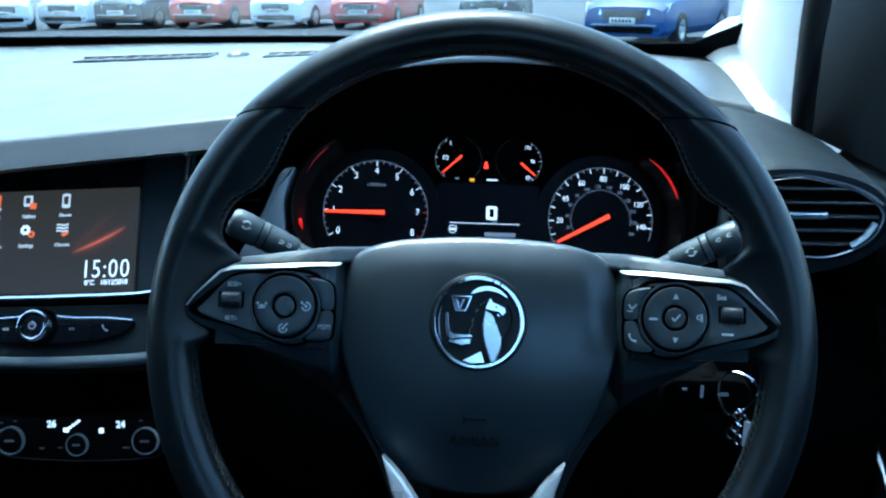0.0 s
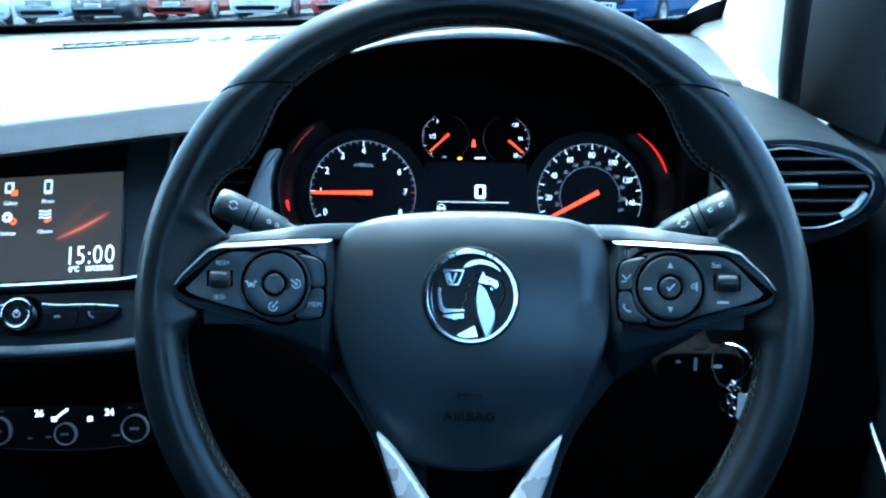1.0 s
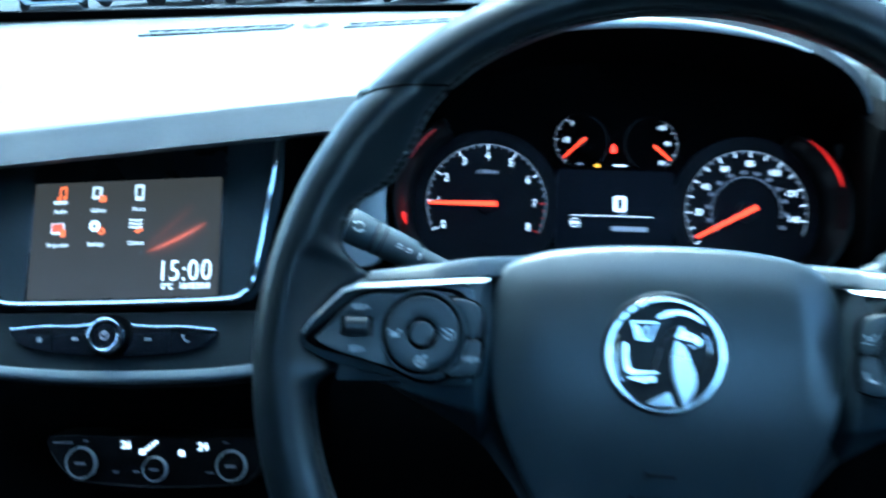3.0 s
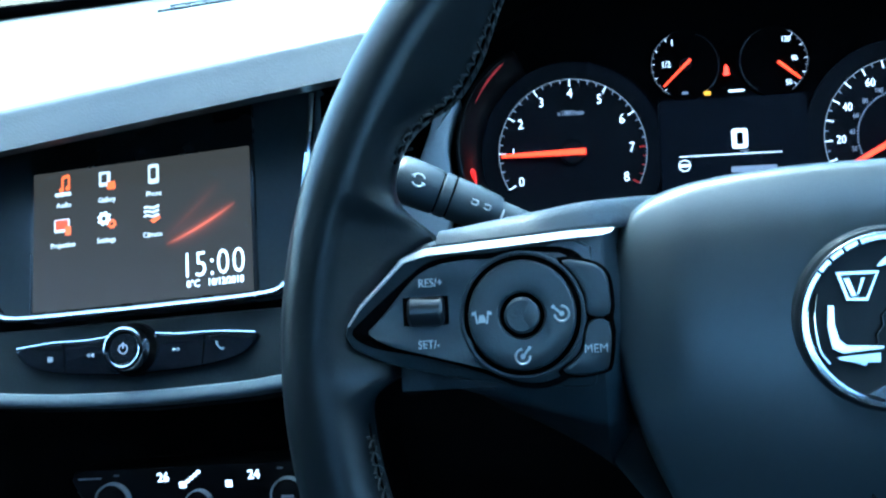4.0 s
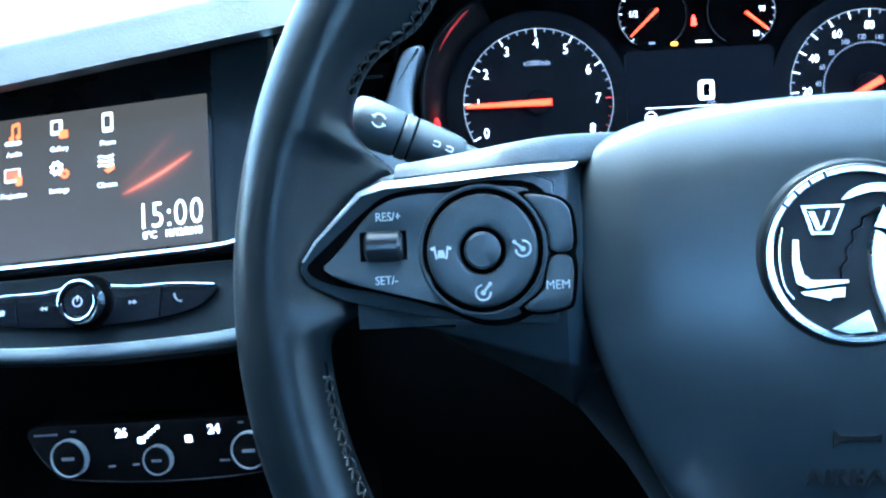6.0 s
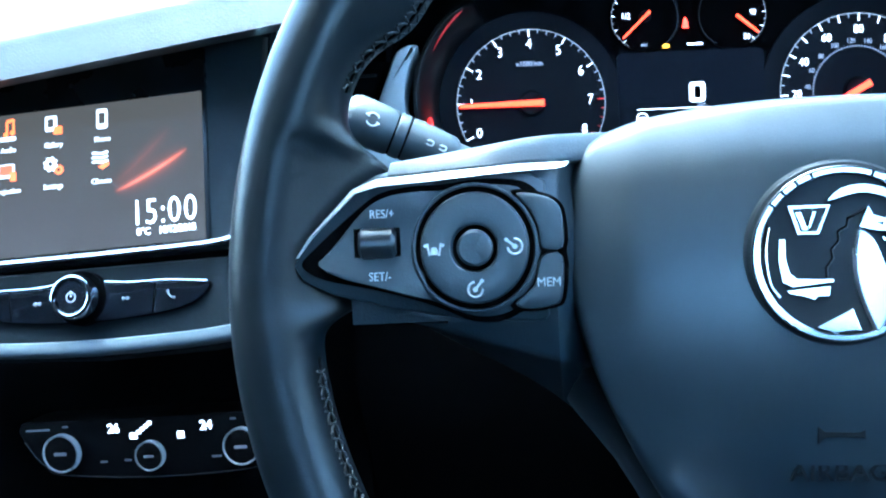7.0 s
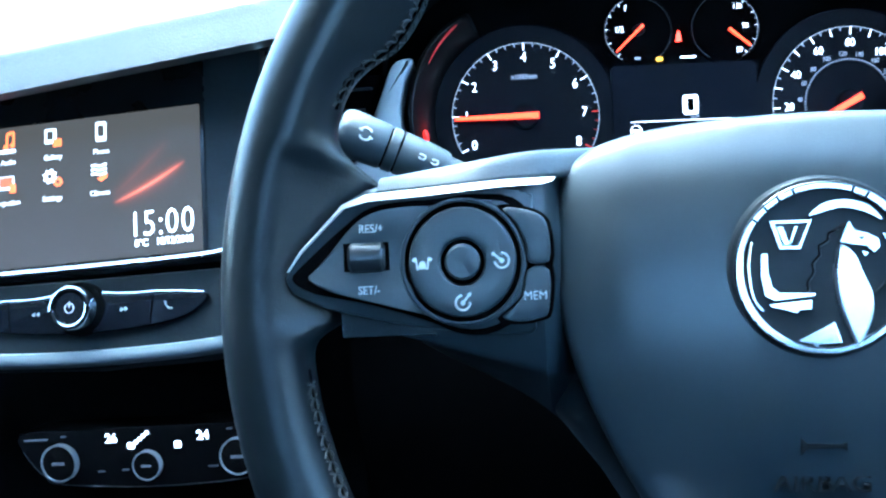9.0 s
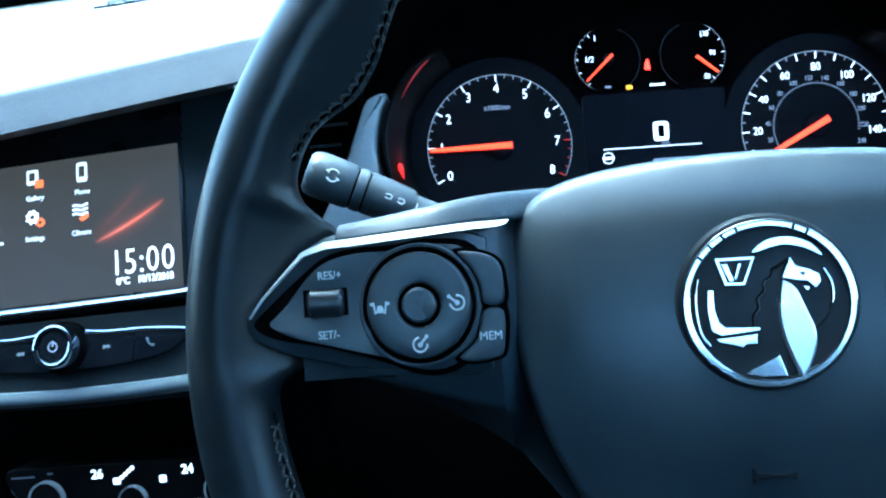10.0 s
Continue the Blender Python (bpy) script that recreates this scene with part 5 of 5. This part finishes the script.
def centre_screen():
    W, H = 0.1640, 0.0992
    frame_out = [(-0.132, 0.085), (-0.128, 0.040), (-0.112, -0.040), (-0.104, -0.051), (-0.090, -0.0545), (0.0, -0.0555), (0.090, -0.0545), (0.104, -0.051), (0.112, -0.040), (0.128, 0.040), (0.132, 0.085)]
    bez = part("bezel", plate(frame_out, -0.022, -0.004, 0.002), M_bezel, SCREEN, "dark screen surround")
    part("glass", plate(round_rect(W + 0.006, H + 0.032, 0.002, 0, 0.0145), -0.006, -0.0025, 0.0006), M_rocker, SCREEN, "gloss black screen border")
    d = part("display", plate(round_rect(W, H, 0.0008), -0.003, -0.0020), M_screen, SCREEN, "dark grey lit display")
    line = smooth_line([(-0.1300, 0.078, 0.002), (-0.1255, 0.040, 0.002), (-0.1130, -0.035, 0.002), (-0.1060, -0.0485, 0.002), (-0.0900, -0.0535, 0.002), (-0.03, -0.0545, 0.002), (0.03, -0.0545, 0.002), (0.0900, -0.0535, 0.002), (0.1060, -0.0485, 0.002), (0.1130, -0.035, 0.002), (0.1255, 0.040, 0.002), (0.1300, 0.078, 0.002)], 6)
    part("silver_edge", sweep(line, 0.0025, 8), M_chrome, SCREEN, "bright silver frame edge")
    z = -0.0018
    for text, x in (("1", 0.0350), ("5", 0.0450), (":", 0.0530), ("0", 0.0610), ("0", 0.0721)):
        writing("clock_figure", text, 0.0245, x, -0.0290, z, M_white, d, bold=-0.00015, squeeze=0.80)
    writing("temperature", "0\u00b0C", 0.0066, 0.0392, -0.0412, z, M_white, d, bold=0.00012, squeeze=0.9)
    writing("date", "10/12/2018", 0.0066, 0.0625, -0.0412, z, M_white, d, bold=0.00012, squeeze=0.86)
    names = (("Audio", -0.0580, 0.0337), ("Gallery", -0.0245, 0.0337), ("Phone", 0.0112, 0.0337), ("Projection", -0.0585, 0.0050), ("Settings", -0.0250, 0.0050), ("Climate", 0.0100, 0.0050))
    for text, x, y in names:
        writing("caption", text, 0.0050, x, y - 0.009, z, M_soft, d, bold=0.00005, squeeze=0.92)
        X, Y = x, y + 0.005
        if text == "Audio":
            bm = stroke((X - 0.001, Y - 0.003), (X - 0.001, Y + 0.006), 0.0014, z, 0.0004)
            stroke((X + 0.004, Y - 0.002), (X + 0.004, Y + 0.007), 0.0014, z, 0.0004, bm)
            stroke((X - 0.001, Y + 0.006), (X + 0.004, Y + 0.007), 0.0022, z, 0.0004, bm)
            plate(circle(0.0018, X - 0.0018, Y - 0.003, 14), z, z + 0.0004, bm=bm), plate(circle(0.0018, X + 0.0032, Y - 0.002, 14), z, z + 0.0004, bm=bm)
            part("icon", bm, M_orange, d, "orange icon", smooth=False)
            part("icon", plate(round_rect(0.0125, 0.0028, 0.0012, X - 0.0005, Y - 0.0062), z, z + 0.0004), M_soft, d, smooth=False)
        elif text == "Gallery":
            part("icon", plate(round_rect(0.0086, 0.0105, 0.0010, X - 0.0016, Y + 0.0010), z, z + 0.0004), M_soft, d, smooth=False)
            part("icon", plate(round_rect(0.0044, 0.0060, 0.0008, X - 0.0018, Y + 0.0014), z + 0.0002, z + 0.0006), M_screen, d, smooth=False)
            part("icon", plate(round_rect(0.0062, 0.0056, 0.0008, X + 0.0036, Y - 0.0042), z + 0.0003, z + 0.0007), M_orange, d, smooth=False)
        elif text == "Phone":
            part("icon", plate(round_rect(0.0078, 0.0138, 0.0016, X, Y), z, z + 0.0004), M_soft, d, smooth=False)
            part("icon", plate(round_rect(0.0044, 0.0078, 0.0006, X, Y + 0.0004), z + 0.0002, z + 0.0006), M_screen, d, smooth=False)
        elif text == "Projection":
            part("icon", plate(round_rect(0.0118, 0.0095, 0.0010, X - 0.0008, Y), z, z + 0.0004), M_soft, d, smooth=False)
            part("icon", plate(round_rect(0.0096, 0.0068, 0.0006, X - 0.0008, Y + 0.0006), z + 0.0002, z + 0.0006), M_swoosh, d, smooth=False)
            part("icon", plate(round_rect(0.0044, 0.0066, 0.0008, X + 0.0042, Y - 0.0040), z + 0.0003, z + 0.0007), M_orange, d, smooth=False)
        elif text == "Settings":
            for r, ox, oy, mat in ((0.0040, -0.0016, 0.0014, M_white), (0.0027, 0.0044, -0.0030, M_orange)):
                gear = []
                for i in range(32):
                    rr = r * (1.28 if (i // 2) % 2 else 1.0)
                    gear.append((X + ox + rr * math.cos(2 * math.pi * i / 32), Y + oy + rr * math.sin(2 * math.pi * i / 32)))
                part("icon", plate(gear, z, z + 0.0004), mat, d, smooth=False)
                part("icon", plate(circle(r * 0.45, X + ox, Y + oy, 16), z + 0.0002, z + 0.0006), M_screen, d, smooth=False)
        else:
            for i in range(3):
                p = [(X - 0.006 + 0.0022 * j, Y + 0.0052 - 0.0030 * i + 0.0006 * math.sin(j * 1.6), z + 0.0003) for j in range(6)]
                part("icon", sweep(p, 0.0009, 5), M_soft, d, smooth=False)
            part("icon", plate([(X + 0.001, Y - 0.0062), (X + 0.0055, Y - 0.0035), (X + 0.0055, Y - 0.0012), (X - 0.002, Y - 0.0040)], z, z + 0.0004), M_orange, d, smooth=False)
    part("streak", plate([(0.008, -0.024), (0.080, -0.024), (0.080, 0.040), (0.008, 0.040)], z - 0.0004, z - 0.00005), M_streak, d, "soft red streaks of light", smooth=False)


centre_screen()


def media_panel():
    """The switch panel and silver strip under the screen."""
    p = thing("media_panel", pose(-0.404, 0.252, 0.958, 60, 0, 0) @ pose(-0.0080, 0.0032, 0, 0, 0, 1.6), "dark switch panel with a chrome volume knob and a silver strip", "control panel")
    body = [(-0.20, -0.064), (-0.16, -0.110), (-0.08, -0.1195), (0.0, -0.1225), (0.08, -0.1195), (0.135, -0.112), (0.140, -0.060)]
    part("surround", plate(body, -0.035, -0.006, 0.003), M_housing, p, "dark panel surround")
    wing = [(-0.0880, -0.0765), (-0.0840, -0.0850), (-0.0700, -0.0920), (-0.0400, -0.0965), (0.0, -0.0980), (0.0400, -0.0965), (0.0700, -0.0920), (0.0840, -0.0850), (0.0880, -0.0765), (0.060, -0.0740), (0.0250, -0.0735), (0.0, -0.0700), (-0.0250, -0.0735), (-0.060, -0.0740)]
    w = part("button_bar", plate(smooth_outline(wing, 3), -0.010, -0.0015, 0.0015), M_gloss, p, "gloss black button bar")
    for sx in (-1, 1):
        line = smooth_line([(0.0170 * sx, -0.0722, -0.001), (0.035 * sx, -0.0738, -0.001), (0.060 * sx, -0.0738, -0.001), (0.0880 * sx, -0.0762, -0.001)], 5)
        part("chrome_edge", sweep(line, 0.0008, 6), M_chrome, w, "thin chrome edge")
        part("seam", stroke((0.052 * sx, -0.0752), (0.050 * sx, -0.0945), 0.0007, -0.0016, 0.0005), M_gap, w, smooth=False)
    part("knob_well", lathe([(0, -0.001), (0.0178, -0.001), (0.0180, -0.006)], 0, -0.0822, 48), M_gap, p)
    k = part("volume_knob", lathe([(0, 0.0105), (0.0098, 0.0105), (0.0104, 0.0098), (0.0106, -0.004)], 0, -0.0822, 48), M_gloss, p, "gloss black volume knob")
    part("knob_ring", ring_plate(0.0146, 0.0108, -0.004, 0.0115, 0, -0.0822, 64, bevel=0.0016), M_chrome, k, "bright chrome ring")
    bm = ring_plate(0.0034, 0.0027, 0.0104, 0.0108, 0, -0.0824, 24)
    stroke((0, -0.0822), (0, -0.0782), 0.0008, 0.0104, 0.0004, bm)
    part("mark", bm, M_dim, k, smooth=False)
    zz = -0.0012
    for x in (-0.0320, 0.0320):
        bm = bmesh.new()
        for o in (-0.0018, 0.0012):
            s = 1 if x > 0 else -1
            pts = [(x + o * s - 0.0012 * s, -0.0855), (x + o * s + 0.0014 * s, -0.0840), (x + o * s - 0.0012 * s, -0.0825)]
            plate(pts if s > 0 else pts[::-1], zz - 0.0004, zz, bm=bm)
        part("mark", bm, M_mark, w, smooth=False)
    bm = plate(round_rect(0.0040, 0.0036, 0.0004, -0.0620, -0.0850), zz - 0.0004, zz)
    part("mark", bm, M_mark, w, smooth=False)
    bm = sweep([(0.0605, -0.0805, zz), (0.0610, -0.0830, zz), (0.0630, -0.0852, zz), (0.0655, -0.0856, zz)], [0.0009, 0.0005, 0.0005, 0.0009], 6)
    part("mark", bm, M_mark, w, smooth=False)
    up = smooth_line([(-0.20, -0.086), (-0.14, -0.1010), (-0.07, -0.1080), (0.0, -0.1100), (0.07, -0.1080), (0.105, -0.1050), (0.138, -0.1012)], 6)
    secs = [[(q.x, q.y, -0.006), (q.x, q.y + 0.0002, -0.0012), (q.x, q.y - 0.0008, 0.0004), (q.x, q.y - 0.0035, 0.0012), (q.x, q.y - 0.0065, 0.0010), (q.x, q.y - 0.0088, -0.0006), (q.x, q.y - 0.0102, -0.0045), (q.x, q.y - 0.0102, -0.012)] for q in up]
    part("silver_strip", loft(secs), M_greytrim, p, "satin silver strip")


media_panel()


def climate_panel():
    c = thing("climate_panel", pose(-0.379, 0.200, 0.783, 72, 0, 0) @ pose(0, 0, 0, 0, 0, 2.0), "gloss black climate panel with three chrome-ringed knobs and lit figures", "climate control")
    out = smooth_outline([(-0.096, 0.0195), (-0.091, 0.001), (-0.080, -0.0115), (-0.068, -0.0175), (0.0, -0.0215), (0.068, -0.0185), (0.082, -0.0125), (0.092, 0.001), (0.096, 0.0195), (0.05, 0.0208), (-0.05, 0.0208)], 3)
    f = part("face", plate(out, -0.03, 0.0, 0.002), M_pod, c, "black face")
    edge = [(x * 0.985, y * 0.97 , 0.0004) for x, y in out if y < 0.012]
    edge.sort(key=lambda q: q[0])
    part("edge_line", sweep(edge, 0.0004, 6), M_dashlow, f, "thin grey edge line")
    for x, y, r in ((-0.0652, -0.0012, 0.0132), (-0.0005, -0.0054, 0.0102), (0.0653, -0.0018, 0.0126)):
        k = part("knob", lathe([(0, 0.0046), (r * 0.80, 0.0048), (r * 0.89, 0.0042), (r * 0.925, -0.002)], x, y, 40), M_pod, c, "dark turning knob")
        part("knob_ring", ring_plate(r, r * 0.925, -0.002, 0.0050, x, y, 56, bevel=0.0004), M_knobring, k, "chrome knob ring")
        part("mark", plate(round_rect(r * 0.7, r * 0.16, 0.0003, x, y), 0.0044, 0.0050), M_faint, k, smooth=False)
    writing("figure", "26", 0.0088, -0.0264, 0.0135, 0.0003, M_white, f, bold=0.0002)
    writing("figure", "24", 0.0088, 0.0406, 0.0128, 0.0003, M_white, f, bold=0.0002)
    part("figure", plate(round_rect(0.0052, 0.0044, 0.0006, -0.0122, 0.0080), 0.0, 0.0005), M_white, f, smooth=False)
    for i in range(4):
        part("figure", plate(round_rect(0.0026, 0.0026, 0.0006, -0.0082 + 0.0028 * i, 0.0104 + 0.0020 * i), 0.0, 0.0005), M_white, f, smooth=False)
    part("figure", plate(round_rect(0.0048, 0.0048, 0.0006, 0.0220, 0.0074), 0.0, 0.0005), M_white, f, smooth=False)
    for x, y, w in ((-0.083, 0.0150, 0.018), (-0.036, -0.0090, 0.005), (-0.018, -0.0085, 0.005), (0.046, -0.0085, 0.007), (-0.062, 0.0165, 0.004), (0.060, 0.0165, 0.004)):
        part("mark", plate(round_rect(w, 0.0012, 0.0003, x, y), 0.0, 0.0004), M_faint, f, smooth=False)


climate_panel()

# ---- the car's nose and the cars across the way ----
def parked_car(colour, m, label):
    car = thing("parked_car", m, label, "car", group="row of parked cars")
    paint = surface("car_paint", colour, 0.4, coat=0.08, spec=0.25, vary=0.05, scale=4)
    # the body as sections from nose to tail: (y, underside, top, half width)
    st = [(-2.12, 0.24, 0.62, 0.66), (-2.10, 0.20, 0.76, 0.80), (-1.98, 0.18, 0.86, 0.88), (-1.6, 0.20, 0.96, 0.90), (-1.0, 0.20, 1.04, 0.91), (-0.5, 0.20, 1.06, 0.91), (1.5, 0.20, 1.08, 0.91), (2.0, 0.25, 1.02, 0.86), (2.1, 0.40, 0.80, 0.70)]
    secs = []
    for y, lo, hi, w in st:
        secs.append([(x * w / 1.0, y, lo + (hi - lo) * s) for x, s in ((-0.86, 0.0), (-1, 0.18), (-1, 0.62), (-0.95, 0.86), (-0.72, 0.97), (0, 1.0), (0.72, 0.97), (0.95, 0.86), (1, 0.62), (1, 0.18), (0.86, 0.0))])
    body = part("body", loft(secs), paint, car)
    cab = []
    for z, y0, y1, w in ((1.02, -0.95, 1.75, 0.84), (1.40, -0.25, 1.45, 0.68), (1.50, 0.0, 1.25, 0.60)):
        cab.append([(-w, y0, z), (w, y0, z), (w, y1, z), (-w, y1, z)])
    part("cabin_glass", loft(cab), M_gloss, car, "dark cabin windows")
    part("roof", box(-0.62, 0.62, -0.05, 1.32, 1.48, 1.53, 0.02), paint, car)
    part("grille", box(-0.42, 0.42, -2.19, -2.0, 0.52, 0.70, 0.03), M_gloss, body, "black grille")
    part("lower_grille", box(-0.60, 0.60, -2.17, -2.0, 0.26, 0.38, 0.03), M_void, body)
    part("bumper_trim", box(-0.66, 0.66, -2.18, -2.0, 0.40, 0.425, 0.01), M_satin, body)
    part("number_plate", box(-0.26, 0.26, -2.215, -2.18, 0.44, 0.55, 0.005), surface("plate_white", (0.75, 0.75, 0.72), 0.5), body, "white number plate")
    for i in range(6):
        part("plate_mark", box(-0.21 + 0.072 * i, -0.165 + 0.072 * i, -2.219, -2.214, 0.465, 0.525), M_gap, body, smooth=False)
    for sx in (-1, 1):
        part("headlight", loft([[(sx * 0.46, -2.14, 0.60), (sx * 0.85, -2.02, 0.66), (sx * 0.88, -1.90, 0.84), (sx * 0.50, -2.10, 0.74)], [(sx * 0.50, -2.02, 0.64), (sx * 0.84, -1.90, 0.70), (sx * 0.86, -1.84, 0.82), (sx * 0.52, -1.98, 0.74)]]), M_chrome, body, "clear headlight")
        part("fog_light", box(sx * 0.66 - 0.06, sx * 0.66 + 0.06, -2.12, -2.0, 0.30, 0.38, 0.02), M_gloss, body)
        part("door_mirror", box(sx * 0.98 - 0.09, sx * 0.98 + 0.09, -0.75, -0.60, 1.02, 1.14, 0.03), paint, body)
        for y in (-1.33, 1.32):
            tyre = lathe([(0.20, 0.10), (0.30, 0.105), (0.325, 0.08), (0.325, -0.08), (0.30, -0.105), (0.20, -0.10)], n=28)
            tyre.transform(pose(sx * 0.83, y, 0.325, 0, 90, 0))
            wh = part("wheel", tyre, M_rubber, car, "black tyre on a silver rim")
            rim = lathe([(0, 0.085), (0.06, 0.09), (0.07, 0.07), (0.20, 0.095), (0.21, 0.0), (0, -0.02)], n=20)
            rim.transform(pose(sx * 0.83, y, 0.325, 0, 90 * sx, 0))
            part("rim", rim, M_satin, wh, "silver rim")
    return car


def row_of_cars():
    cars = (((0.75, 0.76, 0.78), -15.7, 24.5, 30, "white hatchback parked across the way"), ((0.62, 0.65, 0.68), -13.2, 26.0, -6, "pale silver car parked in the row"), ((0.03, 0.034, 0.045), -11.4, 26.0, -10, "dark grey car parked in the row"), ((0.38, 0.03, 0.02), -9.1, 26.0, -9, "red off-road car parked in the row"), ((0.78, 0.78, 0.78), -6.6, 26.0, -11, "white car parked in the row"), ((0.45, 0.03, 0.03), -4.1, 25.0, -8, "red hatchback parked in the row"), ((0.02, 0.02, 0.022), -0.6, 26.0, -6, "black car parked in the row"), ((0.018, 0.062, 0.20), 3.05, 17.5, -28, "blue hatchback parked at an angle"))
    for colour, x, y, turn, label in cars:
        parked_car(colour, pose(x, y + 2.1, -0.016 * (y + 2.1), -0.9, 0, turn), label)


row_of_cars()
